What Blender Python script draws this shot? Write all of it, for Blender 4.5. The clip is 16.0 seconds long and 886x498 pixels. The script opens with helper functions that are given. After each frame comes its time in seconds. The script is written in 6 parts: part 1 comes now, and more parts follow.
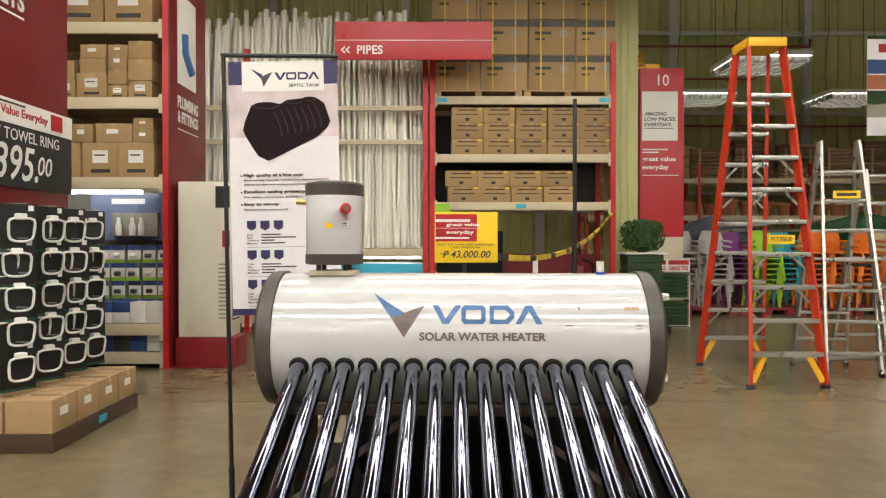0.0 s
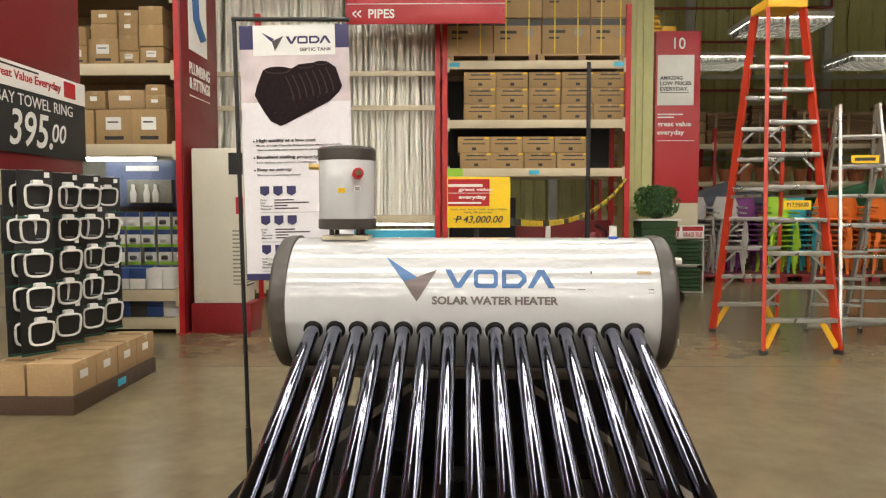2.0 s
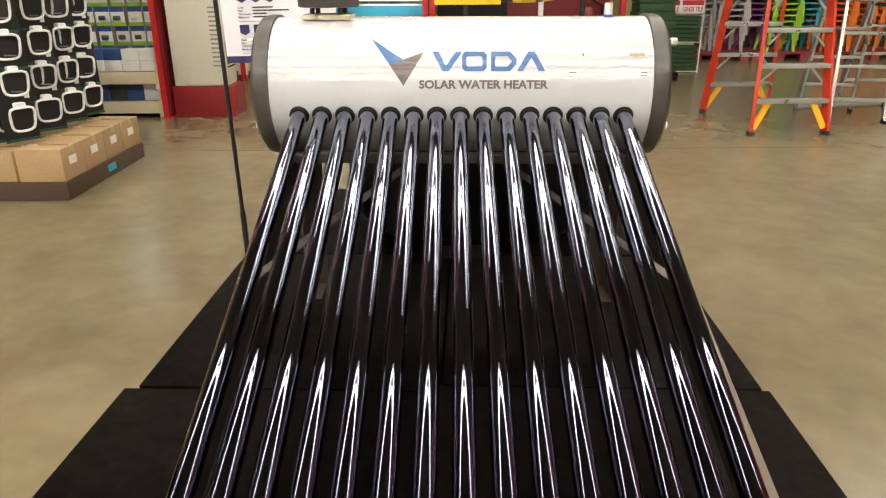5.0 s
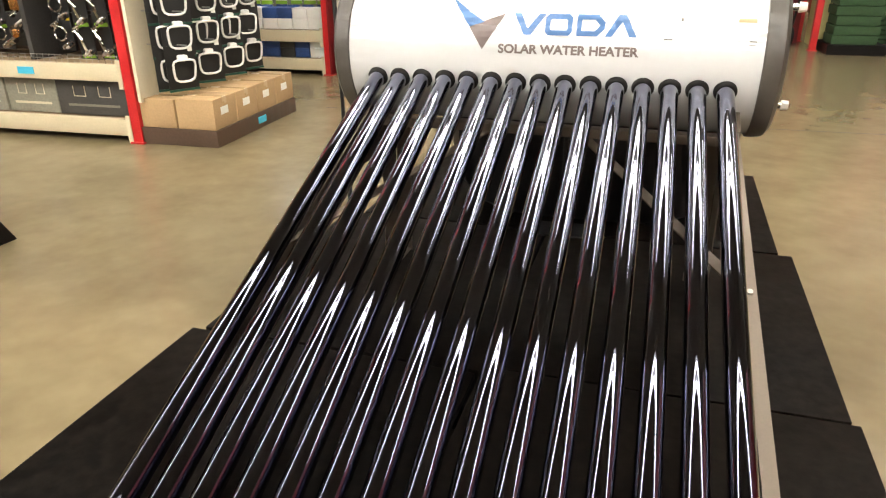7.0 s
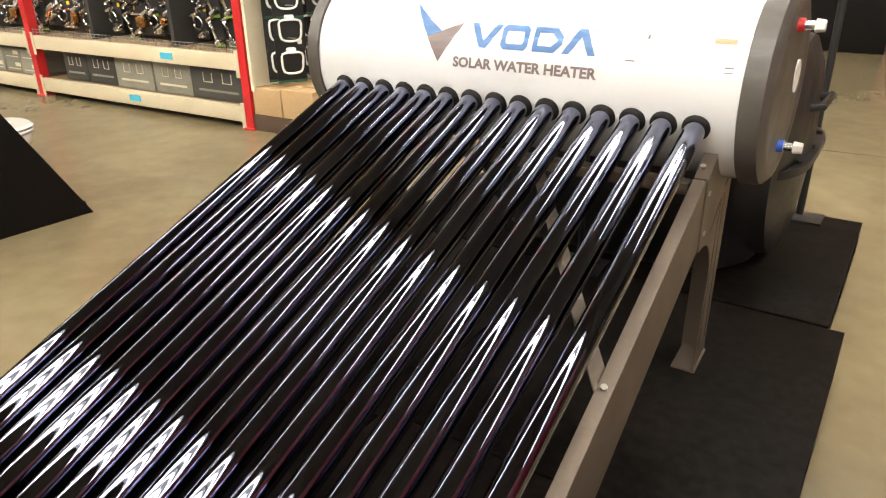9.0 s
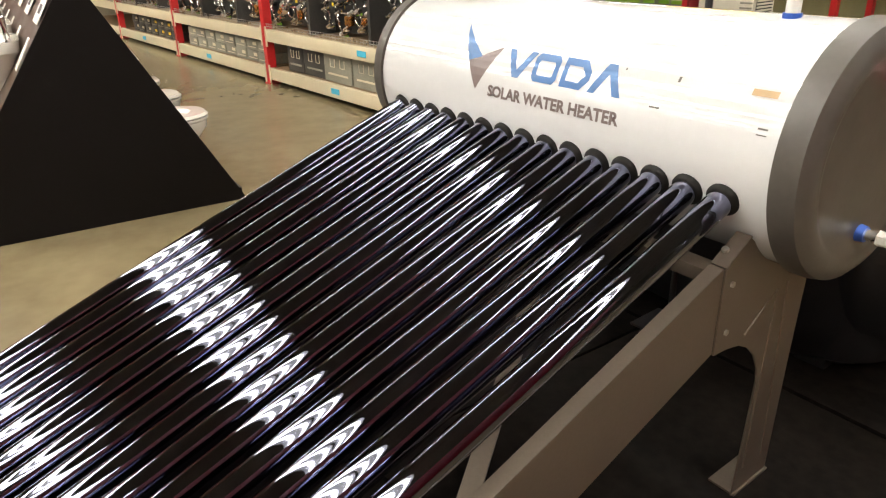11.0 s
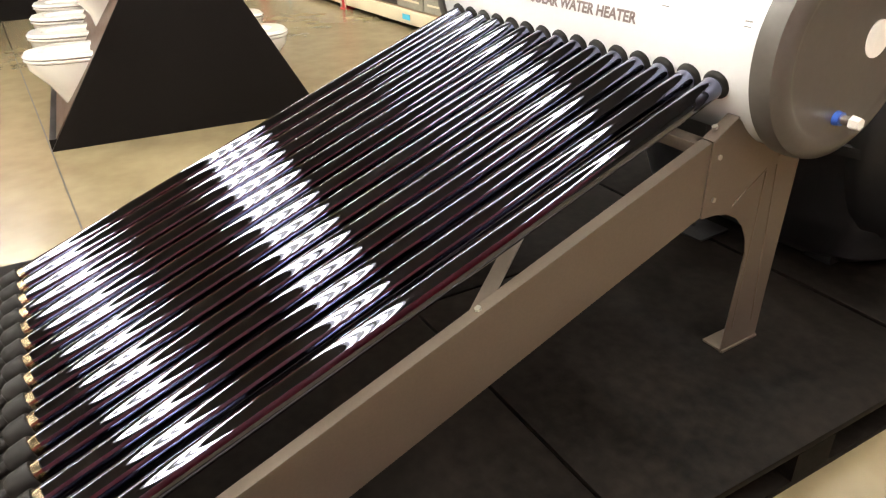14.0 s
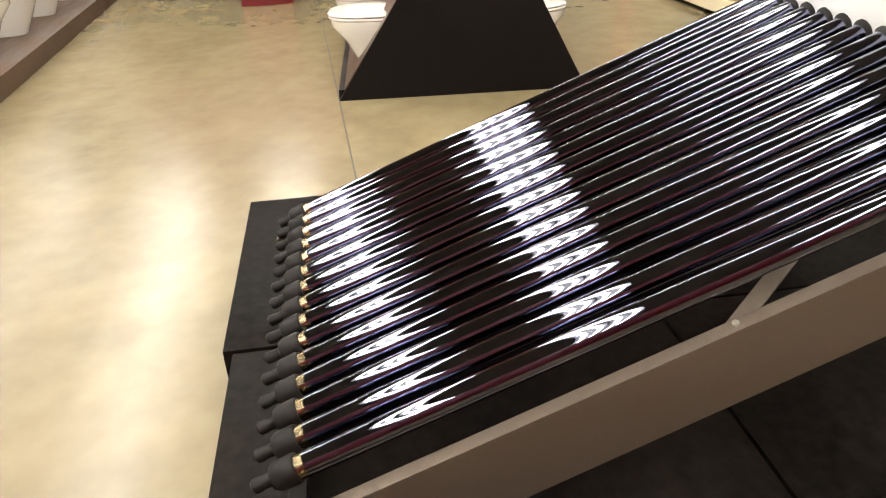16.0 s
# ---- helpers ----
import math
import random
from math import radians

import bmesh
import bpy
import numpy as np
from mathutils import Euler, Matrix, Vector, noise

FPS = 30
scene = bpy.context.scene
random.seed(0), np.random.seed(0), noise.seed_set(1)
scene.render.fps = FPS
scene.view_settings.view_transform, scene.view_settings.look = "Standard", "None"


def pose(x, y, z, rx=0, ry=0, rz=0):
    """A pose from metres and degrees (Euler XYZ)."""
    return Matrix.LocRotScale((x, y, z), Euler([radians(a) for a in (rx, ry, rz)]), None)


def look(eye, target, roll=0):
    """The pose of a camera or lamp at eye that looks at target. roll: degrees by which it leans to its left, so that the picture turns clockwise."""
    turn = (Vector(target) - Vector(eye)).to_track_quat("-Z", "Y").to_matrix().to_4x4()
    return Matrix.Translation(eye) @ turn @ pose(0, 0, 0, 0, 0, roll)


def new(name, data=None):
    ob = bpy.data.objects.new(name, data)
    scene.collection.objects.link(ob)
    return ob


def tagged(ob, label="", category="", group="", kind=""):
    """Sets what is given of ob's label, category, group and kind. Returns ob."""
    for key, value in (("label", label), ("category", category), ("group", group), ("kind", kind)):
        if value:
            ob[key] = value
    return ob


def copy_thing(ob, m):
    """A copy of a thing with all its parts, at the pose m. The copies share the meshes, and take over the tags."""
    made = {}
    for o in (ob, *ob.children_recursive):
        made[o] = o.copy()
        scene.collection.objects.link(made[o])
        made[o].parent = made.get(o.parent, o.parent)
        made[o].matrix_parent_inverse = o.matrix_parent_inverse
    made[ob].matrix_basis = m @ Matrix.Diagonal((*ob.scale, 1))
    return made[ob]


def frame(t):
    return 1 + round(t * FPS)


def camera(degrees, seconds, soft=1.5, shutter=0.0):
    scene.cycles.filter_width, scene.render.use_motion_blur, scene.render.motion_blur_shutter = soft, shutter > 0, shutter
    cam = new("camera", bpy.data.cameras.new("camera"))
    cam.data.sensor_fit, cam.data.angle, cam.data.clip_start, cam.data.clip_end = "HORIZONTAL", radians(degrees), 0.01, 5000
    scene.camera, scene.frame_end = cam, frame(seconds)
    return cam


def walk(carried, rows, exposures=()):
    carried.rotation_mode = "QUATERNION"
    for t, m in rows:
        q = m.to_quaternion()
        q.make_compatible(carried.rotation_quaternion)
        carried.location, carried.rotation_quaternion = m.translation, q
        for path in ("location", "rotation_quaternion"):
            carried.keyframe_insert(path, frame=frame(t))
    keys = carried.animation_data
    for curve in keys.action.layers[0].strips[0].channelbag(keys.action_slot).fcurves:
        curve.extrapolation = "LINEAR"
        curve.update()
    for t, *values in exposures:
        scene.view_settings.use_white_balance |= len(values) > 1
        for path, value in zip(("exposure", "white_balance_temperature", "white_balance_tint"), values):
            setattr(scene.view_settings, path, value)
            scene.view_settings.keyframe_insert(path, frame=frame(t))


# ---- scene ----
cam = camera(64.5, 16.0, soft=1.2)

EXPOSURES = [(0, -0.54), (3.5, -0.54), (5, -0.14), (7.5, 0.34), (8.5, 0.36), (11, 0.0), (12.5, 0.02), (13.5, 0.36), (14.5, 0.80), (15, 0.72), (16, 0.52)]
PATH = [
    (0, (0.029, -2.417, 1.333), (-0.039, -0.419, 1.314), 0.0),
    (0.5, (0.025, -2.414, 1.321), (-0.062, -0.416, 1.303), 0.0),
    (1, (0.026, -2.411, 1.317), (-0.077, -0.414, 1.298), -0.0),
    (1.5, (0.028, -2.404, 1.316), (-0.08, -0.407, 1.264), -0.2),
    (2, (0.03, -2.423, 1.323), (-0.074, -0.429, 1.211), -0.1),
    (2.5, (0.031, -2.428, 1.324), (-0.068, -0.437, 1.154), -0.2),
    (3, (0.033, -2.42, 1.321), (-0.061, -0.437, 1.081), -0.3),
    (3.5, (0.036, -2.416, 1.323), (-0.053, -0.451, 0.962), -0.2),
    (4, (0.038, -2.423, 1.328), (-0.046, -0.483, 0.849), -0.4),
    (4.5, (0.036, -2.425, 1.333), (-0.04, -0.518, 0.737), -0.4),
    (5, (0.034, -2.425, 1.336), (-0.036, -0.558, 0.623), -0.3),
    (7.3, (0.449, -2.207, 1.307), (-0.123, -0.465, 0.509), -0.6),
    (7.5, (0.502, -2.163, 1.303), (-0.075, -0.423, 0.503), -0.6),
    (8, (0.752, -2.1, 1.307), (-0.001, -0.423, 0.52), -0.9),
    (8.5, (0.919, -1.958, 1.289), (-0.056, -0.399, 0.501), -0.9),
    (8.7, (0.951, -1.864, 1.314), (-0.045, -0.324, 0.516), -0.9),
    (10.8, (1.244, -1.189, 1.361), (-0.198, -0.061, 0.555), -1.1),
    (11, (1.282, -1.153, 1.363), (-0.214, -0.096, 0.559), -1.3),
    (11.5, (1.376, -1.11, 1.36), (-0.21, -0.18, 0.573), -1.3),
    (12, (1.437, -1.15, 1.362), (-0.18, -0.236, 0.621), -1.3),
    (12.5, (1.508, -1.237, 1.348), (-0.123, -0.308, 0.658), -1.1),
    (13, (1.55, -1.291, 1.339), (-0.064, -0.369, 0.603), -1.1),
    (13.5, (1.586, -1.301, 1.335), (0.01, -0.398, 0.498), -1.2),
    (14, (1.626, -1.298, 1.341), (0.088, -0.442, 0.39), -1.4),
    (14.5, (1.637, -1.303, 1.343), (0.086, -0.533, 0.343), -1.4),
    (15, (1.628, -1.304, 1.345), (0.018, -0.666, 0.344), -1.7),
    (15.5, (1.623, -1.316, 1.352), (-0.04, -0.832, 0.353), -2.0),
    (15.6, (1.616, -1.318, 1.359), (-0.055, -0.875, 0.353), -2.3),
    (16, (1.605, -1.345, 1.361), (-0.112, -1.113, 0.363), -2.2),
]
walk(cam, [(t, look(eye, target, roll)) for t, eye, target, roll in PATH], EXPOSURES)

# ---- light and exposure ----
world = bpy.data.worlds.new("hall")
world.use_nodes = True
world.node_tree.nodes["Background"].inputs[0].default_value = (0.9, 0.95, 1.0, 1)
world.node_tree.nodes["Background"].inputs[1].default_value = 0.005
LAMP_POWER = 42.0
LAMP_WATTS = 48.0
STRIP_POWER = 31.0
# lines of lamps: their height, and where they cross the hall
STRIP_Z = 5.5
STRIP_ROWS = (3.0, 2.5, 5.3, 0.42, -2.0, -2.36, -4.4, -4.8, -7.2, -9.6, -12.0, -14.4)


# ---- materials ----
def mat(name, color, rough=0.5, metal=0.0, spread=0.12, scale=6.0, bump=0.0, fine=60.0, coat=0.0,
        stretch=(1, 1, 1), per_object=0.0, emit=0.0, rough_spread=0.08, specular=0.5):
    """A surface with grain at two scales, and a shade of its own for each object if wanted."""
    m = bpy.data.materials.new(name)
    m.use_nodes = True
    nt = m.node_tree
    p = nt.nodes["Principled BSDF"]
    tc = nt.nodes.new("ShaderNodeTexCoord")
    mp = nt.nodes.new("ShaderNodeMapping")
    mp.inputs["Scale"].default_value = stretch
    mp.inputs["Location"].default_value = (0.31, 0.17, 0.43)
    nt.links.new(tc.outputs["Object"], mp.inputs["Vector"])
    n1 = nt.nodes.new("ShaderNodeTexNoise")
    n1.inputs["Scale"].default_value, n1.inputs["Detail"].default_value = scale, 5
    n2 = nt.nodes.new("ShaderNodeTexNoise")
    n2.inputs["Scale"].default_value, n2.inputs["Detail"].default_value = fine, 3
    for n in (n1, n2):
        nt.links.new(mp.outputs[0], n.inputs["Vector"])
    add = nt.nodes.new("ShaderNodeMath")
    add.operation = "ADD"
    nt.links.new(n1.outputs[0], add.inputs[0])
    nt.links.new(n2.outputs[0], add.inputs[1])
    last = add
    if per_object:
        info = nt.nodes.new("ShaderNodeObjectInfo")
        mul = nt.nodes.new("ShaderNodeMath")
        mul.operation = "MULTIPLY_ADD"
        mul.inputs[1].default_value, mul.inputs[2].default_value = per_object, -per_object / 2
        nt.links.new(info.outputs["Random"], mul.inputs[0])
        plus = nt.nodes.new("ShaderNodeMath")
        plus.operation = "ADD"
        nt.links.new(add.outputs[0], plus.inputs[0])
        nt.links.new(mul.outputs[0], plus.inputs[1])
        last = plus
    ramp = nt.nodes.new("ShaderNodeMapRange")
    ramp.inputs["From Min"].default_value, ramp.inputs["From Max"].default_value = 0.6, 1.4
    ramp.inputs["To Min"].default_value, ramp.inputs["To Max"].default_value = 1 - spread, 1 + spread
    nt.links.new(last.outputs[0], ramp.inputs["Value"])
    mix = nt.nodes.new("ShaderNodeVectorMath")
    mix.operation = "SCALE"
    mix.inputs[0].default_value = color[:3]
    nt.links.new(ramp.outputs[0], mix.inputs["Scale"])
    nt.links.new(mix.outputs[0], p.inputs["Base Color"])
    rr = nt.nodes.new("ShaderNodeMapRange")
    rr.inputs["From Min"].default_value, rr.inputs["From Max"].default_value = 0.3, 0.7
    rr.inputs["To Min"].default_value, rr.inputs["To Max"].default_value = max(rough - rough_spread, 0.01), min(rough + rough_spread, 1)
    nt.links.new(n1.outputs[0], rr.inputs["Value"])
    nt.links.new(rr.outputs[0], p.inputs["Roughness"])
    p.inputs["Metallic"].default_value = metal
    p.inputs["Coat Weight"].default_value = coat
    p.inputs["Specular IOR Level"].default_value = specular
    if bump:
        b = nt.nodes.new("ShaderNodeBump")
        b.inputs["Strength"].default_value, b.inputs["Distance"].default_value = bump, 0.004
        nt.links.new(add.outputs[0], b.inputs["Height"])
        nt.links.new(b.outputs[0], p.inputs["Normal"])
    if emit:
        p.inputs["Emission Color"].default_value = (*color[:3], 1)
        p.inputs["Emission Strength"].default_value = emit
    return m


def floor_material():
    """Sealed concrete: broad trowel clouds, small mottling, a worn gloss."""
    m = bpy.data.materials.new("sealed concrete")
    m.use_nodes = True
    nt = m.node_tree
    p = nt.nodes["Principled BSDF"]
    tc = nt.nodes.new("ShaderNodeTexCoord")
    mp = nt.nodes.new("ShaderNodeMapping")
    mp.inputs["Location"].default_value = (0.31, 0.17, 0.437)
    mp.inputs["Rotation"].default_value = (0.35, 0.22, 0.5)
    nt.links.new(tc.outputs["Object"], mp.inputs["Vector"])
    total = None
    for s, d, w in ((0.55, 3, 0.5), (2.4, 3, 0.35), (8.0, 2, 0.24), (22.0, 1, 0.04)):
        n = nt.nodes.new("ShaderNodeTexNoise")
        n.inputs["Scale"].default_value, n.inputs["Detail"].default_value = s, d
        nt.links.new(mp.outputs[0], n.inputs["Vector"])
        mul = nt.nodes.new("ShaderNodeMath")
        mul.operation = "MULTIPLY_ADD"
        mul.inputs[1].default_value, mul.inputs[2].default_value = w, -w / 2
        nt.links.new(n.outputs[0], mul.inputs[0])
        if total is None:
            total = mul
        else:
            add = nt.nodes.new("ShaderNodeMath")
            add.operation = "ADD"
            nt.links.new(total.outputs[0], add.inputs[0])
            nt.links.new(mul.outputs[0], add.inputs[1])
            total = add
    shade = nt.nodes.new("ShaderNodeMapRange")
    shade.inputs["From Min"].default_value, shade.inputs["From Max"].default_value = -0.3, 0.3
    nt.links.new(total.outputs[0], shade.inputs[0])
    mix = nt.nodes.new("ShaderNodeMix")
    mix.data_type = "RGBA"
    mix.inputs["A"].default_value, mix.inputs["B"].default_value = FLOOR_DARK, FLOOR_LIGHT
    nt.links.new(shade.outputs[0], mix.inputs["Factor"])
    nt.links.new(mix.outputs["Result"], p.inputs["Base Color"])
    rr = nt.nodes.new("ShaderNodeMapRange")
    rr.inputs["From Min"].default_value, rr.inputs["From Max"].default_value = -0.3, 0.3
    rr.inputs["To Min"].default_value, rr.inputs["To Max"].default_value = 0.27, 0.23
    nt.links.new(total.outputs[0], rr.inputs[0])
    nt.links.new(rr.outputs[0], p.inputs["Roughness"])
    return m


FLOOR_DARK, FLOOR_LIGHT = (0.11, 0.084, 0.044, 1), (0.275, 0.224, 0.132, 1)
M_FLOOR = floor_material()
M_ENAMEL = mat("white enamel", (0.60, 0.605, 0.61), 0.03, spread=0.02, scale=3, coat=0.3, rough_spread=0.01, specular=0.7)
M_CAP = mat("grey plastic", (0.072, 0.064, 0.056), 0.38, spread=0.10, scale=8, bump=0.05)
M_TUBE = mat("coated glass tube", (0.076, 0.082, 0.135), 0.02, 1.0, spread=0.15, scale=3, fine=9, coat=1.0, rough_spread=0.0)
M_RING = mat("silvered glass", (0.24, 0.19, 0.12), 0.22, 1.0, spread=0.3, scale=40)
M_RUBBER = mat("black rubber", (0.009, 0.008, 0.0075), 0.6, spread=0.3, scale=30, bump=0.1, specular=0.2)
M_STEEL = mat("dull zinc steel", (0.150, 0.120, 0.094), 0.42, 0.5, spread=0.07, scale=5, fine=140, bump=0.02)
M_BOLT = mat("bright bolt", (0.42, 0.40, 0.35), 0.35, 0.6)
M_BRASS = mat("brass", (0.55, 0.38, 0.14), 0.3, 1.0)
M_BLUE = mat("blue plastic", (0.03, 0.10, 0.45), 0.4)
M_RED_PL = mat("red plastic", (0.55, 0.03, 0.03), 0.4)
M_WHITE_PL = mat("white plastic", (0.72, 0.71, 0.66), 0.4, spread=0.06)
M_LOGO_BLUE = mat("logo blue print", (0.05, 0.14, 0.33), 0.35, spread=0.05)
M_LOGO_GREY = mat("logo grey print", (0.15, 0.115, 0.11), 0.35, spread=0.05)
M_PRINT = mat("dark print", (0.06, 0.05, 0.05), 0.45, spread=0.08)
M_PALLET = mat("black painted board", (0.0082, 0.0064, 0.0052), 0.58, spread=0.85, scale=2.2, fine=28, bump=0.12, per_object=0.5, rough_spread=0.14, specular=0.06)
M_BLACK = mat("black laminate", (0.0035, 0.0024, 0.0022), 0.55, spread=0.25, scale=3, specular=0.18)
M_BLACK_PE = mat("black moulded plastic", (0.010, 0.010, 0.011), 0.42, spread=0.3, scale=10, bump=0.05)
M_BLACK_MET = mat("black powder coat", (0.014, 0.014, 0.015), 0.45, spread=0.2, scale=20)
M_RED = mat("red painted board", (0.165, 0.007, 0.010), 0.45, spread=0.07, scale=2, coat=0.1)
M_RED_DK = mat("dark red plinth", (0.24, 0.016, 0.02), 0.4, spread=0.12, scale=4)
M_POST = mat("red rack steel", (0.50, 0.018, 0.02), 0.42, spread=0.14, scale=7, fine=90)
M_BEAM = mat("cream rack steel", (0.58, 0.50, 0.34), 0.45, spread=0.08, scale=5, fine=70)
M_SHELF = mat("shelf board", (0.26, 0.175, 0.095), 0.6, spread=0.2, scale=3, stretch=(1, 6, 1))
M_CARD = mat("brown cardboard", (0.36, 0.235, 0.105), 0.8, spread=0.2, scale=3, fine=90, bump=0.06, per_object=0.5)
M_CARD_LT = mat("light cardboard", (0.41, 0.27, 0.135), 0.8, spread=0.14, scale=3, fine=90, bump=0.06, per_object=0.5)
M_TAPE = mat("packing tape", (0.43, 0.30, 0.16), 0.25, spread=0.1)
M_PAPER = mat("white paper", (0.78, 0.77, 0.73), 0.7, spread=0.05)
M_INK = mat("black ink", (0.03, 0.028, 0.028), 0.6)
M_STRAP = mat("yellow strap", (0.75, 0.55, 0.04), 0.4)
M_WOOD = mat("raw pallet wood", (0.42, 0.28, 0.15), 0.75, spread=0.25, scale=4, stretch=(1, 5, 5), per_object=0.5)
M_PVC = mat("cream plastic pipe", (0.88, 0.86, 0.77), 0.4, spread=0.08, scale=3, per_object=0.5)
M_GREENWALL = mat("pale green sheet metal", (0.50, 0.49, 0.215), 0.45, 0.1, spread=0.12, scale=1.2, fine=18, stretch=(1, 1, 0.2))
M_GIRT = mat("grey steel section", (0.56, 0.57, 0.54), 0.45, 0.2, spread=0.1)
M_PIPE_RED = mat("sprinkler red", (0.22, 0.03, 0.02), 0.5)
M_ROOF = mat("roof sheet", (0.34, 0.32, 0.27), 0.7, 0.0, spread=0.2, scale=1)
M_HALL = mat("painted hall wall", (0.22, 0.19, 0.13), 0.7, spread=0.1, scale=1)
M_SIGN = mat("red sign vinyl", (0.44, 0.016, 0.024), 0.35, spread=0.04)
M_WHITE = mat("white print", (0.80, 0.79, 0.76), 0.5, spread=0.03)
M_YELLOW = mat("yellow sign card", (0.85, 0.56, 0.012), 0.5, spread=0.05)
M_ORANGE = mat("orange fibreglass", (0.50, 0.034, 0.010), 0.4, spread=0.12, scale=9, fine=120)
M_YEL_PL = mat("yellow plastic", (0.85, 0.46, 0.02), 0.42, spread=0.1)
M_ALU = mat("aluminium", (0.44, 0.44, 0.42), 0.32, 0.85, spread=0.10, scale=9, fine=160)
M_STEEL_BR = mat("brushed steel", (0.55, 0.53, 0.50), 0.25, 1.0, spread=0.15)
M_BLIST_CARD = mat("black backing card", (0.013, 0.0125, 0.0115), 0.45, spread=0.3, per_object=0.6)
M_TEAL = mat("dark green card edge", (0.012, 0.07, 0.045), 0.5, spread=0.2)
M_CHROME = mat("chrome", (0.75, 0.74, 0.72), 0.10, 1.0, spread=0.08)
M_BRONZE = mat("amber fitting", (0.42, 0.19, 0.05), 0.25, 0.8, per_object=0.6)
M_GREYBOX = mat("grey printed carton", (0.26, 0.25, 0.20), 0.5, spread=0.22, scale=5, per_object=0.8)
M_DARKBOX = mat("charcoal carton", (0.045, 0.043, 0.04), 0.5, spread=0.3, scale=6, per_object=0.8)
M_BLUEBOX = mat("blue printed carton", (0.03, 0.07, 0.22), 0.5, spread=0.3, per_object=0.6)
M_NAVY = mat("navy print", (0.035, 0.03, 0.11), 0.5, spread=0.06)
M_BANNER = mat("banner film", (0.80, 0.77, 0.80), 0.5, spread=0.05, scale=1.5)
M_BANNER_MAUVE = mat("banner mauve photo ground", (0.64, 0.55, 0.57), 0.5, spread=0.3, scale=3.0, fine=8)
M_BANNER_BROWN = mat("printed dark tank", (0.012, 0.005, 0.006), 0.7, specular=0.2, spread=0.5, scale=12)
M_GREEN_LT = mat("lime card", (0.25, 0.48, 0.03), 0.5)
M_CYAN = mat("blue shelf ticket", (0.05, 0.42, 0.62), 0.5)
M_PORC = mat("white porcelain", (0.68, 0.66, 0.61), 0.12, spread=0.02, coat=0.4, rough_spread=0.03)
M_BROWN_LAM = mat("dark brown laminate", (0.075, 0.045, 0.03), 0.42, spread=0.25, scale=2, stretch=(1, 8, 1))
M_ORANGE_WALL = mat("orange display board", (0.62, 0.22, 0.035), 0.5, spread=0.1)
M_TERRA = mat("terracotta", (0.42, 0.15, 0.07), 0.8, spread=0.2, per_object=0.5)
M_GRASS = mat("artificial grass", (0.022, 0.055, 0.018), 0.85, spread=0.5, scale=40, fine=200, bump=0.4)
M_LEAF = mat("topiary leaf", (0.06, 0.17, 0.03), 0.6, spread=0.6, scale=12, per_object=0.6)
M_CREAM = mat("cream panel", (0.62, 0.55, 0.40), 0.5, spread=0.05)
M_UNIT = mat("ivory appliance shell", (0.66, 0.62, 0.51), 0.35, spread=0.04, coat=0.1)
M_DARKGAP = mat("dark vent and bay shade", (0.02, 0.02, 0.02), 0.7)
M_PLANK = mat("weathered plank", (0.22, 0.135, 0.075), 0.8, spread=0.3, scale=3, stretch=(0.6, 4, 4), per_object=0.8)
M_TENT_GREY = mat("slate canopy cloth", (0.10, 0.11, 0.15), 0.8, spread=0.1)
M_TENT_GREEN = mat("green canopy cloth", (0.02, 0.13, 0.05), 0.8, spread=0.1)
M_LAMP = mat("lamp diffuser", (1.0, 0.95, 0.86), 0.5, emit=LAMP_POWER, spread=0.0)
M_DIFFUSER = mat("strip diffuser", (1.0, 0.95, 0.86), 0.5, emit=STRIP_POWER, spread=0.0)
M_STRIP = mat("shelf strip light", (0.95, 1.0, 1.0), 0.5, emit=14.0, spread=0.0)
M_LAMPBODY = mat("lamp housing", (0.7, 0.7, 0.68), 0.4)
M_LOUVRE = mat("dull louvre blade", (0.16, 0.16, 0.14), 0.5)
M_PANEL_BLUE = mat("pale blue display board", (0.16, 0.19, 0.30), 0.3, spread=0.25, scale=1.5)
M_RIB = mat("printed brown rib", (0.045, 0.026, 0.026), 0.7, specular=0.2)
M_CHALK = mat("chalkboard", (0.018, 0.018, 0.018), 0.6, spread=0.3, scale=3)
M_CRACK = mat("floor joint filler", (0.04, 0.033, 0.022), 0.8, spread=0.3, scale=20)
M_HOOK = mat("white moulded ring", (0.78, 0.77, 0.74), 0.3, spread=0.03)
CHAIR_COLOURS = [mat("chair plastic " + n, c, 0.42, spread=0.06) for n, c in (
    ("grey", (0.50, 0.49, 0.47)), ("purple", (0.20, 0.04, 0.20)), ("lime", (0.36, 0.62, 0.04)), ("aqua", (0.05, 0.42, 0.52)),
    ("tangerine", (0.80, 0.20, 0.02)), ("sand", (0.62, 0.50, 0.32)), ("white", (0.72, 0.72, 0.70)))]


# ---- mesh tools ----
def box(bm, x0, y0, z0, x1, y1, z1, bevel=0.0):
    r = bmesh.ops.create_cube(bm, size=1.0, matrix=Matrix.LocRotScale(((x0 + x1) / 2, (y0 + y1) / 2, (z0 + z1) / 2), None, (abs(x1 - x0), abs(y1 - y0), abs(z1 - z0))))
    if bevel:
        edges = list({e for v in r["verts"] for e in v.link_edges})
        bmesh.ops.bevel(bm, geom=edges, offset=bevel, segments=2, affect="EDGES", profile=0.6)
    return bm


def obox(bm, m, sx, sy, sz, bevel=0.0):
    """A box of that size, centred on the pose m."""
    r = bmesh.ops.create_cube(bm, size=1.0, matrix=m @ Matrix.Diagonal((sx, sy, sz, 1)))
    if bevel:
        edges = list({e for v in r["verts"] for e in v.link_edges})
        bmesh.ops.bevel(bm, geom=edges, offset=bevel, segments=2, affect="EDGES")
    return bm


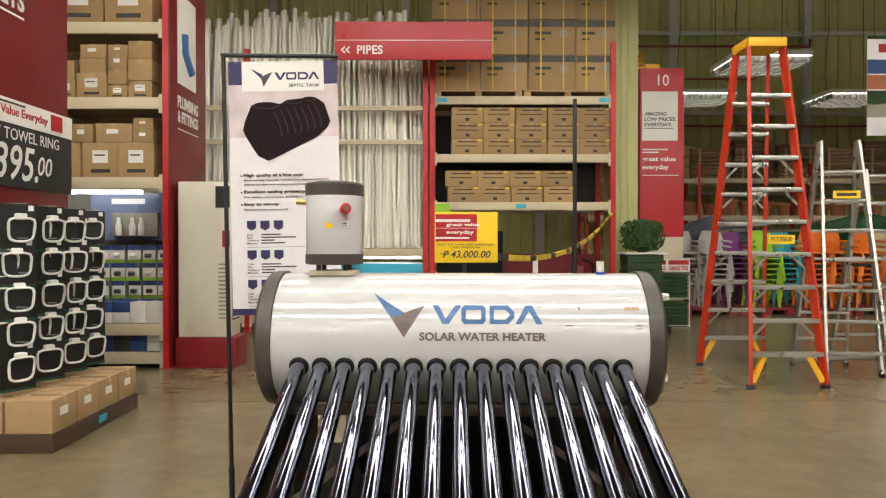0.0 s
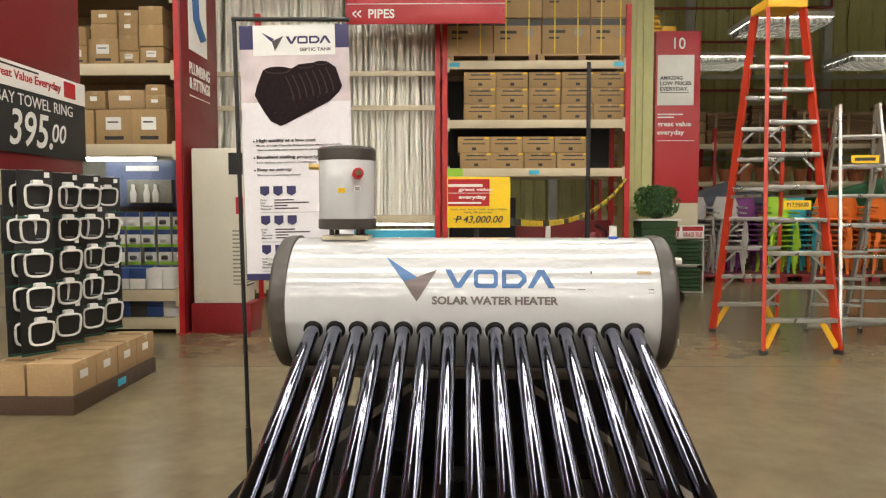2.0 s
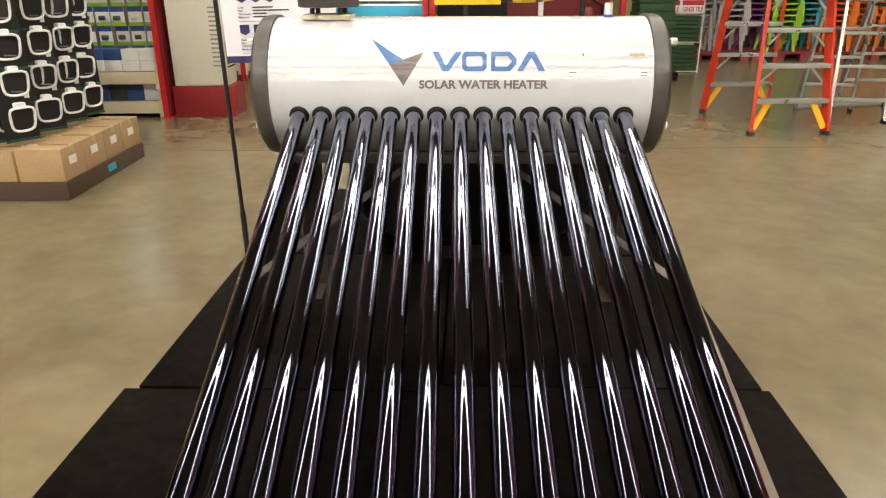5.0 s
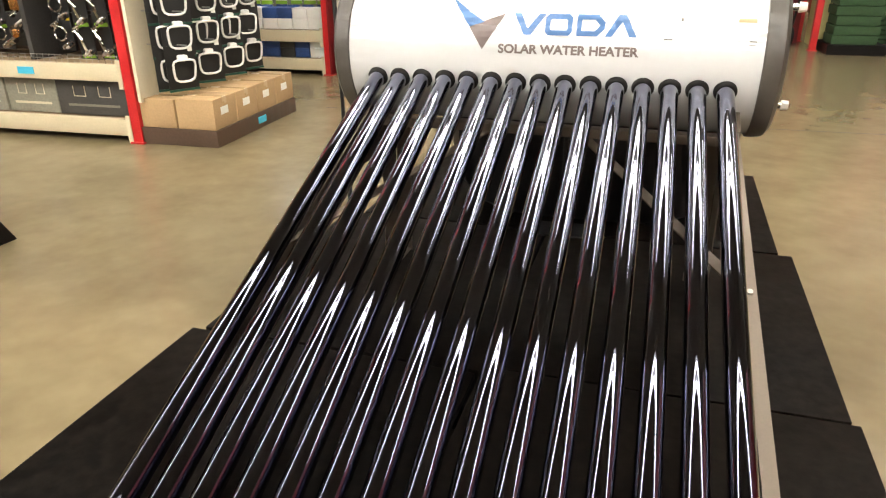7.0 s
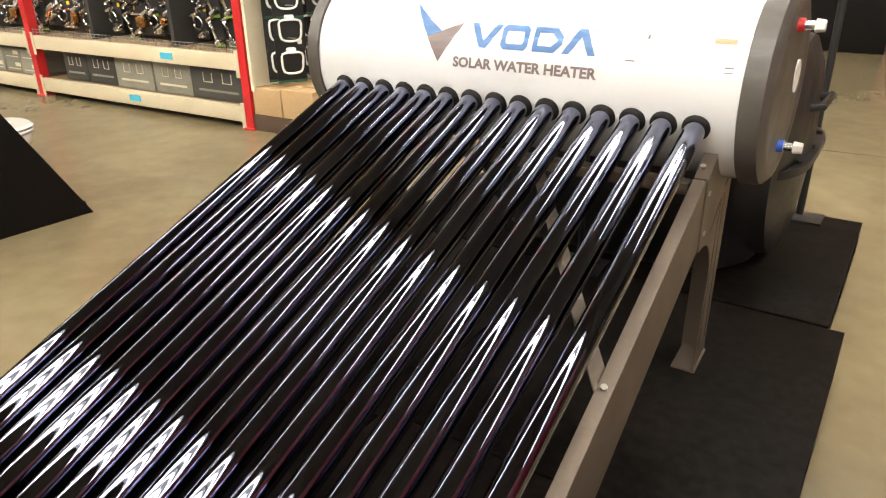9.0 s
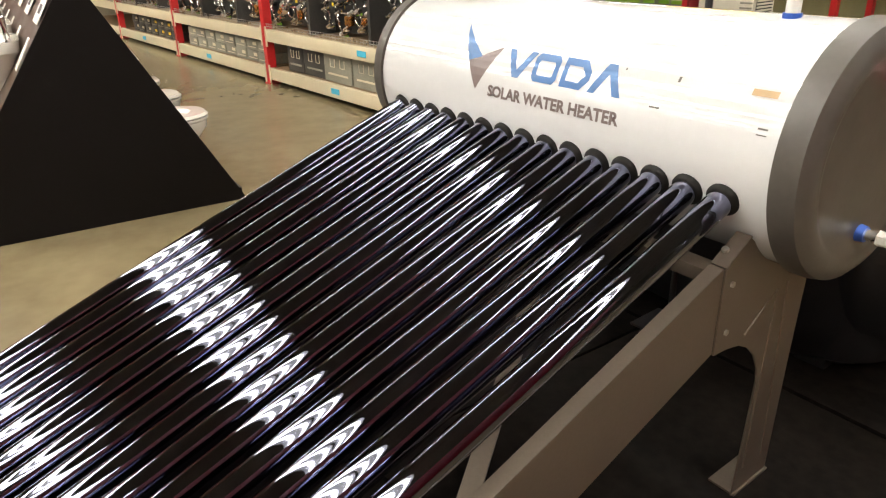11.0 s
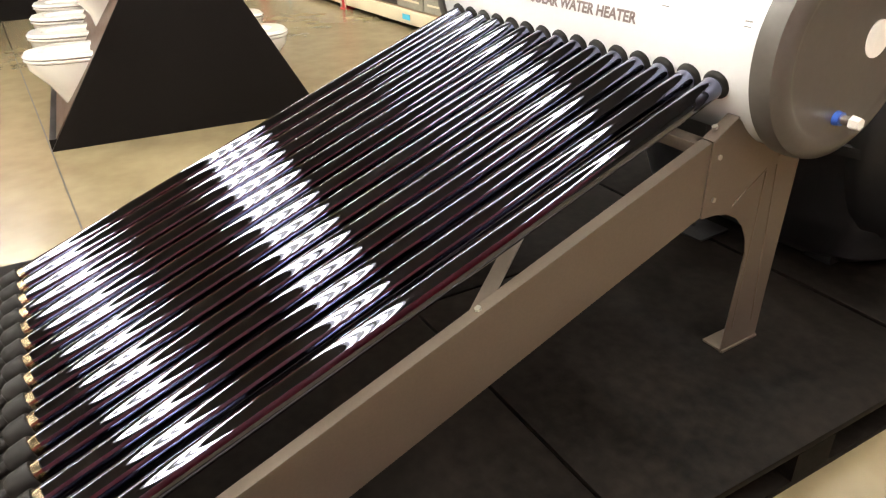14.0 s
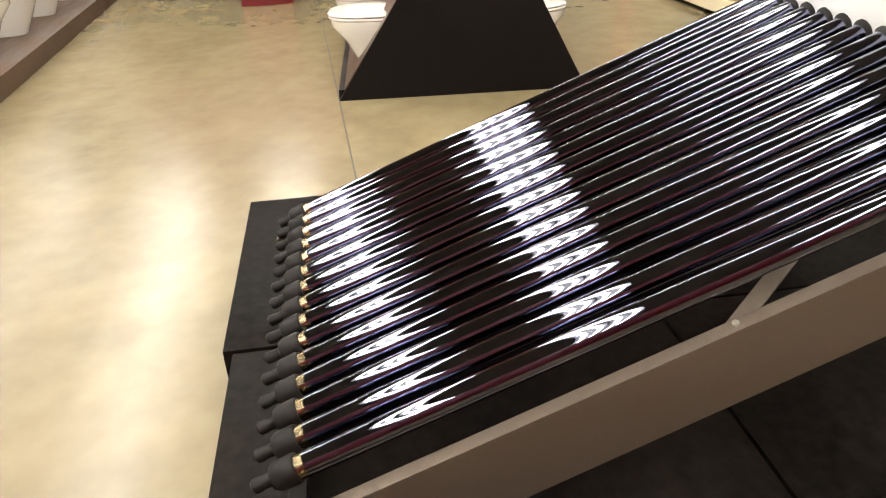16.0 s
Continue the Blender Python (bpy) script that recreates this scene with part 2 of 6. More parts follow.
def bar(bm, a, b, w, h, bevel=0.0):
    """A rectangular bar from a to b: w across, h in its upright direction."""
    a, b = Vector(a), Vector(b)
    d = b - a
    m = Matrix.Translation((a + b) / 2) @ d.to_track_quat("Y", "Z").to_matrix().to_4x4()
    return obox(bm, m, w, d.length, h, bevel)


def rod(bm, a, b, r, r2=None, seg=12, caps=True):
    a, b = Vector(a), Vector(b)
    d = b - a
    m = Matrix.Translation((a + b) / 2) @ d.to_track_quat("Z", "Y").to_matrix().to_4x4()
    bmesh.ops.create_cone(bm, cap_ends=caps, cap_tris=False, segments=seg, radius1=r, radius2=r if r2 is None else r2, depth=d.length, matrix=m)
    return bm


def lathe(bm, profile, m=None, seg=32):
    """Turns (radius, height) pairs round the local z axis."""
    m = m or Matrix()
    rings = []
    for r, z in profile:
        rings.append([bm.verts.new(m @ Vector((r * math.cos(2 * math.pi * k / seg), r * math.sin(2 * math.pi * k / seg), z))) for k in range(seg)])
    for a, b in zip(rings, rings[1:]):
        for k in range(seg):
            bm.faces.new((a[k], a[(k + 1) % seg], b[(k + 1) % seg], b[k]))
    for ring, flip in ((rings[0], True), (rings[-1], False)):
        if profile[0 if flip else -1][0] > 1e-4:
            bm.faces.new(ring[::-1] if flip else ring)
    return bm


def slab(bm, pts, a, b, axis="x"):
    """A plate with the outline pts, from a to b along the axis; pts give the other two coordinates in order."""
    def at(p, s):
        return {"x": (s, p[0], p[1]), "y": (p[0], s, p[1]), "z": (p[0], p[1], s)}[axis]
    va, vb = [bm.verts.new(at(p, a)) for p in pts], [bm.verts.new(at(p, b)) for p in pts]
    bm.faces.new(va)
    bm.faces.new(vb[::-1])
    n = len(pts)
    for k in range(n):
        bm.faces.new((va[k], vb[k], vb[(k + 1) % n], va[(k + 1) % n]))
    return bm


def pipe(bm, pts, r, seg=8):
    """A round pipe through the points."""
    pts = [Vector(p) for p in pts]
    rings = []
    for k, p in enumerate(pts):
        d = (pts[min(k + 1, len(pts) - 1)] - pts[max(k - 1, 0)]).normalized()
        q = d.to_track_quat("Z", "Y")
        rings.append([bm.verts.new(p + q @ Vector((r * math.cos(2 * math.pi * j / seg), r * math.sin(2 * math.pi * j / seg), 0))) for j in range(seg)])
    for a, b in zip(rings, rings[1:]):
        for j in range(seg):
            bm.faces.new((a[j], a[(j + 1) % seg], b[(j + 1) % seg], b[j]))
    bm.faces.new(rings[0][::-1])
    bm.faces.new(rings[-1])
    return bm


def mesh_of(bm, name, material, smooth=35):
    bmesh.ops.recalc_face_normals(bm, faces=bm.faces)
    me = bpy.data.meshes.new(name)
    bm.to_mesh(me)
    bm.free()
    me.materials.append(material)
    if smooth:
        me.polygons.foreach_set("use_smooth", [True] * len(me.polygons))
        me.set_sharp_from_angle(angle=radians(smooth))
    return me


def part(name, bm, material, parent, label="", smooth=35):
    ob = new(name, bm if isinstance(bm, bpy.types.Mesh) else mesh_of(bm, name, material, smooth))
    if isinstance(bm, bpy.types.Mesh) and not bm.materials:
        bm.materials.append(material)
    ob.parent = parent
    if label:
        ob["label"] = label
    return ob


def B():
    return bmesh.new()


def thing(name, m, label, category, group="", kind=""):
    ob = new(name)
    ob.empty_display_size = 0.1
    ob.matrix_basis = m
    return tagged(ob, label, category, group, kind)


def solid(name, bm, material, m, label, category, group="", kind="", smooth=35):
    ob = new(name, mesh_of(bm, name, material, smooth))
    ob.matrix_basis = m
    return tagged(ob, label, category, group, kind)


def words(text, size, depth=0.0015, align="LEFT", shear=0.0, bold=0.0):
    """A mesh of the words in the built-in font, in the local xz plane, facing -y."""
    cu = bpy.data.curves.new("words", "FONT")
    cu.body, cu.size, cu.extrude, cu.align_x, cu.shear, cu.offset = text, size, depth, align, shear, bold
    cu.resolution_u = 3
    ob = new("words", cu)
    me = bpy.data.meshes.new_from_object(ob.evaluated_get(bpy.context.evaluated_depsgraph_get()))
    bpy.data.objects.remove(ob)
    me.transform(pose(0, 0, 0, 90))
    me.materials.clear()
    return me


def fit_words(text, x0, z0, x1, z1, depth=0.0015, bold=0.0, shear=0.0):
    """Words stretched to fill a rectangle of the local xz plane."""
    me = words(text, 1.0, depth, bold=bold, shear=shear)
    co = np.array([v.co[:] for v in me.vertices])
    lo, hi = co.min(0), co.max(0)
    for v, c in zip(me.vertices, co):
        v.co = (x0 + (c[0] - lo[0]) / (hi[0] - lo[0]) * (x1 - x0), c[1] / max(hi[1], 1e-6) * depth, z0 + (c[2] - lo[2]) / (hi[2] - lo[2]) * (z1 - z0))
    return me


TURN = 2.28


def S(u, v, z=0.0, turn=0.0):
    """A pose in the hall's own axes, which lie turned a little to the display's."""
    return pose(0, 0, 0, 0, 0, TURN) @ pose(u, v, z, 0, 0, turn)


# ---- the hall ----
U0, U1, V0, V1, HH = -16.0, 17.0, -16.0, 17.5, 9.5
bm = B()
box(bm, U0 - 3, V0 - 3, -0.2, U1 + 3, V1 + 3, 0)
solid("floor", bm, M_FLOOR, S(0, 0), "polished beige concrete floor with cloudy trowel marks", "floor", kind="structure")
for k, (v, a, b) in enumerate(((-1.27, U0, -0.9), (3.45, -2.3, 16.0))):
    bm = B()
    box(bm, a, v - 0.004, 0.0, b, v + 0.004, 0.0012)
    solid("trim", bm, M_CRACK, S(0, 0), "thin dark saw-cut joint in the concrete floor", "floor joint", kind="structure")
bm = B()
box(bm, -5.2, -16.0, 0.0, -5.192, -3.6, 0.0012)
solid("trim", bm, M_CRACK, S(0, 0), "thin dark saw-cut joint in the concrete floor", "floor joint", kind="structure")


def ribbed_wall(bm, a, b, z0, z1, depth=0.045, pitch=0.36):
    """Trapezoid sheet metal, running along local x and facing -y."""
    n = int((b - a) / pitch)
    prof = []
    for k in range(n + 1):
        x = a + k * pitch
        prof += [(x, 0), (x + pitch * 0.62, 0), (x + pitch * 0.70, -depth), (x + pitch * 0.92, -depth)]
    lo, hi = [bm.verts.new((x, y, z0)) for x, y in prof], [bm.verts.new((x, y, z1)) for x, y in prof]
    for k in range(len(prof) - 1):
        bm.faces.new((lo[k], lo[k + 1], hi[k + 1], hi[k]))
    box(bm, a, 0.02, z0, b, 0.16, z1)
    return bm


solid("wall_north", ribbed_wall(B(), U0, U1, 0, HH), M_GREENWALL, S(0, V1), "pale green ribbed sheet metal hall wall", "wall", kind="structure", smooth=0)
for nm, bx in (("wall_south", (U0, V0 - 0.2, U1, V0)), ("wall_west", (U0 - 0.2, V0, U0, V1)), ("wall_east", (U1, V0, U1 + 0.2, V1))):
    solid(nm, box(B(), bx[0], bx[1], 0, bx[2], bx[3], HH), M_HALL, S(0, 0), "plain painted wall closing the hall", "wall", kind="structure")
bm = B()
box(bm, U0, V0, HH, U1, V1, HH + 0.1)
for k in range(8):
    u = U0 + 2 + k * 4.2
    box(bm, u - 0.08, V0, HH - 0.35, u + 0.08, V1, HH - 0.002)
solid("ceiling", bm, M_ROOF, S(0, 0), "dim sheet metal roof with steel beams", "ceiling", kind="structure")
# girts and uprights on the far wall
for z in (2.68, 4.92, 7.16):
    solid("trim", box(B(), U0, V1 - 0.20, z, U1, V1 - 0.06, z + 0.10), M_GIRT, S(0, 0), "pale grey steel girt across the sheet wall", "wall beam", kind="structure")
for u in (6.49, 10.23, 13.97, 2.75, -1.0, -4.7):
    bm = B()
    box(bm, u - 0.11, V1 - 0.34, 0, u + 0.11, V1 - 0.32, HH)
    box(bm, u - 0.11, V1 - 0.20, 0, u + 0.11, V1 - 0.18, HH)
    box(bm, u - 0.02, V1 - 0.34, 0, u + 0.02, V1 - 0.18, HH)
    solid("trim", bm, M_GIRT, S(0, 0), "pale grey steel wall column", "wall column", kind="structure")
for z, a, b in ((6.75, 3.0, 10.2), (4.55, 3.5, 15.0), (5.85, 3.2, 8.7)):
    bm = B()
    rod(bm, (a, V1 - 0.5, z), (b, V1 - 0.5, z), 0.035)
    rod(bm, (b, V1 - 0.5, z), (b, V1 - 0.5, z + 0.2), 0.035)
    for k in range(4):
        u = a + (b - a) * (k + 0.5) / 4
        rod(bm, (u, V1 - 0.5, z), (u, V1 - 0.2, z), 0.015, seg=6)
    solid("sprinkler_pipe", bm, M_PIPE_RED, S(0, 0), "dark red sprinkler pipe along the green wall", "pipe")
# pale green boxed column beside the rack
bm = B()
box(bm, 2.60, 8.55, 0, 3.04, 8.95, HH)
for k in range(3):
    box(bm, 2.66 + k * 0.11, 8.53, 0, 2.70 + k * 0.11, 8.56, HH)
solid("column", bm, M_GREENWALL, S(0, 0), "pale green sheet-clad steel column", "column", kind="structure")


def lamp_prototype(v, deep_x, deep_y):
    t = thing("ceiling_light", S(2.34, v, 4.5), "hanging louvred fluorescent ceiling light", "ceiling light", "hall lights")
    bm = B()
    box(bm, -0.64, -0.40, 0.064, 0.64, 0.40, 0.09, 0.006)
    for y in (-0.59, 0.59):
        box(bm, -0.64, y - 0.008, -0.01, 0.64, y + 0.008, 0.075)
    for x in (-0.64, 0.64):
        box(bm, x - 0.008, -0.598, -0.01, x + 0.008, 0.598, 0.075)
    part("housing", bm, M_LAMPBODY, t)
    for y in (-0.48, -0.24, 0.0, 0.24, 0.48):
        part("tube", rod(B(), (-0.6, y, 0.028), (0.6, y, 0.028), 0.022, seg=8), M_LAMP, t, "glowing white fluorescent tube")
    lt = bpy.data.lights.new("tube light", "AREA")
    lt.shape, lt.size, lt.size_y, lt.energy, lt.color = "RECTANGLE", 1.2, 1.1, LAMP_WATTS, (1.0, 0.92, 0.80)
    lo = new("light", lt)
    lo.parent = t
    lo.location = (0, 0, 0.058)
    bm = B()
    for k in range(13):
        box(bm, -0.602 + k * 0.1, -0.58, -deep_x, -0.598 + k * 0.1, 0.58, 0.0)
    for k in range(11):
        box(bm, -0.63, -0.602 + k * 0.12, -deep_y, 0.63, -0.598 + k * 0.12, 0.0) if 0 < k < 10 else None
    part("louvre", bm, M_LOUVRE, t)
    bm = B()
    pipe(bm, [(-0.4, 0, 0.09), (-0.42, 0.02, 0.8), (-0.36, 0.0, 1.6), (-0.4, 0, HH - 4.5)], 0.008, 5)
    pipe(bm, [(0.4, 0, 0.09), (0.4, 0, HH - 4.5)], 0.006, 5)
    part("cable", bm, M_BLACK_MET, t)
    return t


def strip_prototype(u, v):
    """One length of a continuous lighting line, running along the hall's u axis."""
    t = thing("strip_light", S(u, v, STRIP_Z), "long fluorescent strip light with two white diffusers", "ceiling light", "hall lighting lines")
    bm = B()
    slab(bm, [(-0.17, 0.0), (-0.11, 0.10), (0.11, 0.10), (0.17, 0.0), (0.165, 0.0), (0.105, 0.09), (-0.105, 0.09), (-0.165, 0.0)], -1.62, 1.62, "x")
    part("housing", bm, M_LOUVRE, t)
    for y in (-0.085, 0.085):
        part("diffuser", box(B(), -1.60, y - 0.026, 0.012, 1.60, y + 0.026, 0.05), M_DIFFUSER, t, "glowing white diffuser")
    part("cable", rod(B(), (-1.0, 0, 0.10), (-1.0, 0, HH - STRIP_Z), 0.006, seg=5), M_BLACK_MET, t)
    part("cable", rod(B(), (1.0, 0, 0.10), (1.0, 0, HH - STRIP_Z), 0.006, seg=5), M_BLACK_MET, t)
    return t


far_lamp = lamp_prototype(10.0, 0.11, 0.11)
for iu in range(-5, 5):
    for v in (13.0, 10.0):
        if (iu, v) != (0, 10.0):
            copy_thing(far_lamp, S(2.34 + 3.26 * iu, v, 4.5))
strip = strip_prototype(2.34, STRIP_ROWS[0])
for iu in range(-5, 5):
    for v in STRIP_ROWS:
        if v > 5 and not -3 < iu < 2 or 2 < v < 5 and iu not in (-1, 0):
            continue
        if (iu, v) != (0, STRIP_ROWS[0]):
            copy_thing(strip, S(2.34 + 3.26 * iu, v, STRIP_Z))


# ---- pallets under the display ----
def pallet(x0, y0, x1, y1):
    t = thing("pallet", pose((x0 + x1) / 2, (y0 + y1) / 2, 0), "black painted wooden display pallet with worn top", "pallet", "display pallets")
    a, b = (x1 - x0) / 2, (y1 - y0) / 2
    part("deck", box(B(), -a, -b, 0.108, a, b, 0.13, 0.003), M_PALLET, t)
    for x in (-a + 0.05, 0, a - 0.05):
        for y in (-b + 0.07, 0, b - 0.07):
            part("block", box(B(), x - 0.05, y - 0.07, 0.02, x + 0.05, y + 0.07, 0.107), M_PALLET, t)
        part("runner", box(B(), x - 0.05, -b, 0, x + 0.05, b, 0.0195), M_PALLET, t)
    return t


for q in ((-1.055, -1.765, -0.065, -0.53), (-0.05, -1.735, 0.985, -0.49), (-1.015, -0.515, -0.05, 0.655),
          (-0.04, -0.48, 0.965, 0.655), (-0.93, 0.672, -0.02, 1.77), (-0.01, 0.672, 0.915, 1.77)):
    pallet(*q)

# ---- solar water heater ----
TY, TZ, TR = 0.245, 0.972, 0.245
TILT, SKEW = 0.3641, 0.0208
ALONG_X = pose(0, 0, 0, 0, 90, 0)
PZ = 0.13
heater = thing("solar_water_heater", pose(0, 0, PZ), "white solar water heater with dark evacuated glass tubes", "water heater")


def H(bm):
    """From the display's height to the heater's own."""
    bmesh.ops.translate(bm, verts=bm.verts, vec=(0, 0, -PZ))
    return bm


def tank_at(x, angle, out=0.0):
    """A place on the tank's shell; angle in degrees above the horizontal, on the side of the tubes."""
    a = radians(angle)
    return Vector((x, TY - (TR + out) * math.cos(a), TZ + (TR + out) * math.sin(a) - PZ))


bm = B()
lathe(bm, [(TR - 0.004, -0.68), (TR, -0.675), (TR, -0.2), (TR, 0.3), (TR, 0.675), (TR - 0.004, 0.68)], Matrix.Translation((0, TY, TZ)) @ ALONG_X, 96)
body = part("tank", H(bm), M_ENAMEL, heater, "white glossy enamelled tank", smooth=30)
for sgn in (-1, 1):
    bm = B()
    lathe(bm, [(TR + 0.004, 0.655), (TR + 0.008, 0.657), (TR + 0.008, 0.684), (TR + 0.003, 0.706), (TR - 0.014, 0.719), (TR - 0.036, 0.724),
               (TR - 0.046, 0.720), (TR - 0.056, 0.718), (0.02, 0.724), (0, 0.724)], Matrix.Translation((0, TY, TZ)) @ pose(0, 0, 0, 0, 90 * sgn, 0), 72)
    part("end_cap", H(bm), M_CAP, heater, "dark grey plastic end cap")
    for y, z, ring, nm in ((TY - 0.005, 0.824, M_BLUE, "inlet"), (TY - 0.02, 1.128, M_RED_PL, "outlet")):
        bm = B()
        rod(bm, (sgn * 0.718, y, z), (sgn * 0.734, y, z), 0.018, 0.016, 20)
        fitting = part(nm, H(bm), ring, heater, "coloured plastic collar with a metal stub")
        bm = B()
        rod(bm, (sgn * 0.734, y, z), (sgn * 0.757, y, z), 0.011, seg=16)
        part("stub", H(bm), M_CHROME, fitting)
        bm = B()
        rod(bm, (sgn * 0.757, y, z), (sgn * 0.779, y, z), 0.0165, 0.014, seg=6)
        part("plug", H(bm), M_WHITE_PL, fitting)
    bm = B()
    rod(bm, (sgn * 0.718, TY + 0.07, TZ + 0.02), (sgn * 0.7255, TY + 0.07, TZ + 0.02), 0.042, seg=24)
    part("round_label", H(bm), M_PAPER, heater)

# tubes, collars and holders
c, s = math.cos(TILT), math.sin(TILT)
ax = Vector((math.sin(SKEW), -c, -s)).normalized()
TUBE_R = 0.0264
PITCH = 0.080
for k in range(15):
    x = 0.004 + (k - 7) * PITCH
    top = Vector((x, 0.0, 0.897 - PZ))
    m = Matrix.Translation(top) @ ax.to_track_quat("Z", "Y").to_matrix().to_4x4()
    bm = B()
    lathe(bm, [(TUBE_R, -0.03), (TUBE_R, 0.8), (TUBE_R, 1.595)], m, 48)
    tube = part("evacuated_tube", bm, M_TUBE, heater, "glossy blue-black evacuated glass tube")
    bm = B()
    lathe(bm, [(TUBE_R - 0.0008, 1.596), (TUBE_R - 0.0008, 1.618), (TUBE_R - 0.006, 1.620), (0.0, 1.620)], m, 28)
    part("ring", bm, M_RING, tube, "silvery mirror at the tube's foot")
    bm = B()
    lathe(bm, [(TUBE_R + 0.0003, 1.614), (TUBE_R + 0.0035, 1.615), (TUBE_R + 0.005, 1.620), (TUBE_R + 0.004, 1.656), (TUBE_R - 0.002, 1.668), (0.0145, 1.672),
               (0.0135, 1.692), (0.015, 1.696), (0.015, 1.710), (0.010, 1.715), (0, 1.715)], m, 24)
    part("tube_holder", bm, M_RUBBER, tube, "black rubber holder cup with a nub")
    bm = B()
    lathe(bm, [(TUBE_R + 0.0005, 0.001), (TUBE_R + 0.004, -0.001), (TUBE_R + 0.0078, -0.006), (TUBE_R + 0.0082, -0.013), (TUBE_R + 0.0004, -0.016)], m, 28)
    part("collar", bm, M_RUBBER, tube, "black rubber sealing collar")

# frame: two side rails, two leg plates, cross bars, straps
JY = -0.036


def rail_z(y):
    """Height of the side rail's upper face, above the pallet."""
    return 0.798 + 0.358 * y - PZ


def splay(bm, turn):
    """The frame stands a little askew: its foot lies to one side of its head."""
    for v in bm.verts:
        v.co.x -= turn * v.co.y
    return bm


for sgn, turn, RX in ((-1, SKEW, 0.610), (1, 0.0445, 0.615)):
    bm = B()
    slab(bm, [(JY, rail_z(JY)), (-1.62, rail_z(-1.62)), (-1.62, 0.0), (-1.30, 0.0), (JY, rail_z(JY) - 0.185)], sgn * RX, sgn * (RX - 0.003), "x")
    side = part("side_rail", splay(bm, turn), M_STEEL, heater, "dull grey folded steel side rail")
    bm = B()
    bar(bm, (sgn * (RX - 0.016), JY, rail_z(JY) + 0.001), (sgn * (RX - 0.016), -1.62, rail_z(-1.62) + 0.001), 0.031, 0.003)
    bar(bm, (sgn * (RX - 0.030), JY, rail_z(JY) - 0.011), (sgn * (RX - 0.030), -1.62, rail_z(-1.62) - 0.011), 0.003, 0.018)
    part("top_flange", splay(bm, turn), M_STEEL, side)
    # leg plate with an arched cut
    arch = [(0.0 + 0.17 * math.sin(radians(q)), 0.425 + 0.17 * math.cos(radians(q)) - PZ) for q in (4, 20, 36, 52, 68, 84)]
    out = [(JY, rail_z(JY)), (0.04, rail_z(JY) + 0.045), (0.10, 0.785 - PZ), (0.20, 0.76 - PZ), (0.325, 0.765 - PZ), (0.312, 0.69 - PZ), (0.298, 0.0), (0.148, 0.0)] + arch[::-1] + [(JY, 0.598 - PZ)]
    bm = B()
    slab(bm, out, sgn * (RX + 0.0045), sgn * (RX + 0.0005), "x")
    leg = part("rear_leg", splay(bm, turn), M_STEEL, heater, "dull grey steel leg plate with an arched cut")
    bm = B()
    slab(bm, [(0.298, 0.0), (0.303, 0.0), (0.330, 0.765 - PZ), (0.325, 0.765 - PZ)], sgn * RX, sgn * 0.55, "x")
    bar(bm, (sgn * (RX - 0.013), JY, rail_z(JY) + 0.004), (sgn * (RX - 0.013), 0.042, rail_z(JY) + 0.048), 0.034, 0.003)
    bar(bm, (sgn * 0.59, 0.15, 0.004), (sgn * 0.59, 0.30, 0.004), 0.07, 0.006)
    part("flange", splay(bm, turn), M_STEEL, leg)
    # pressed ribs
    bm = B()
    for p, q in (((0.075, 0.605), (0.185, 0.675)), ((0.185, 0.675), (0.178, 0.20)), ((0.225, 0.70), (0.290, 0.735)), ((0.225, 0.68), (0.262, 0.20))):
        rod(bm, (sgn * (RX + 0.0045), p[0], p[1] - PZ), (sgn * (RX + 0.0045), q[0], q[1] - PZ), 0.0025, seg=8)
    part("rib", splay(bm, turn), M_STEEL, leg)
    for y, z in ((-0.008, 0.748), (-0.004, 0.640)):
        bm = B()
        rod(bm, (sgn * (RX + 0.0045), y, z - PZ), (sgn * (RX + 0.0085), y, z - PZ), 0.007, seg=6)
        part("bolt", splay(bm, turn), M_BOLT, leg)
    for y, up in ((-0.012, 0.018), (-0.664, 0.002)):
        bm = B()
        rod(bm, (sgn * (RX - 0.017), y, rail_z(y) + up), (sgn * (RX - 0.017), y - 0.003, rail_z(y) + up + 0.0065), 0.0075, seg=6)
        part("bolt", splay(bm, turn), M_BOLT, side)
    bm = B()
    bar(bm, (sgn * (RX - 0.02), -0.664, rail_z(-0.664) - 0.004), (sgn * 0.16, -0.03, 0.745 - PZ), 0.035, 0.004)
    part("strap", splay(bm, turn), M_STEEL, heater, "flat steel bracing strap")
for y, z, w, h in ((-0.015, 0.758, 0.05, 0.03), (-1.53, 0.178, 0.04, 0.026)):
    bm = B()
    box(bm, -0.575, y - w / 2, z - PZ - h / 2, 0.575, y + w / 2, z - PZ + h / 2, 0.003)
    part("cross_bar", bm, M_STEEL if y > -1 else M_RUBBER, heater)

def on_tank(me, x0, name, material, out=0.0012):
    """Lays a flat print in the xz plane on the shell: z is the height on the frontal picture of the tank."""
    for v in me.vertices:
        z = v.co.z
        ang = math.asin(max(-1, min(1, (z - TZ) / TR)))
        r = TR + out + v.co.y * -0.2
        v.co = (v.co.x + x0, TY - r * math.cos(ang), TZ + r * math.sin(ang) - PZ)
    me.materials.clear()
    me.materials.append(material)
    ob = new(name, me)
    ob.parent = body
    return ob


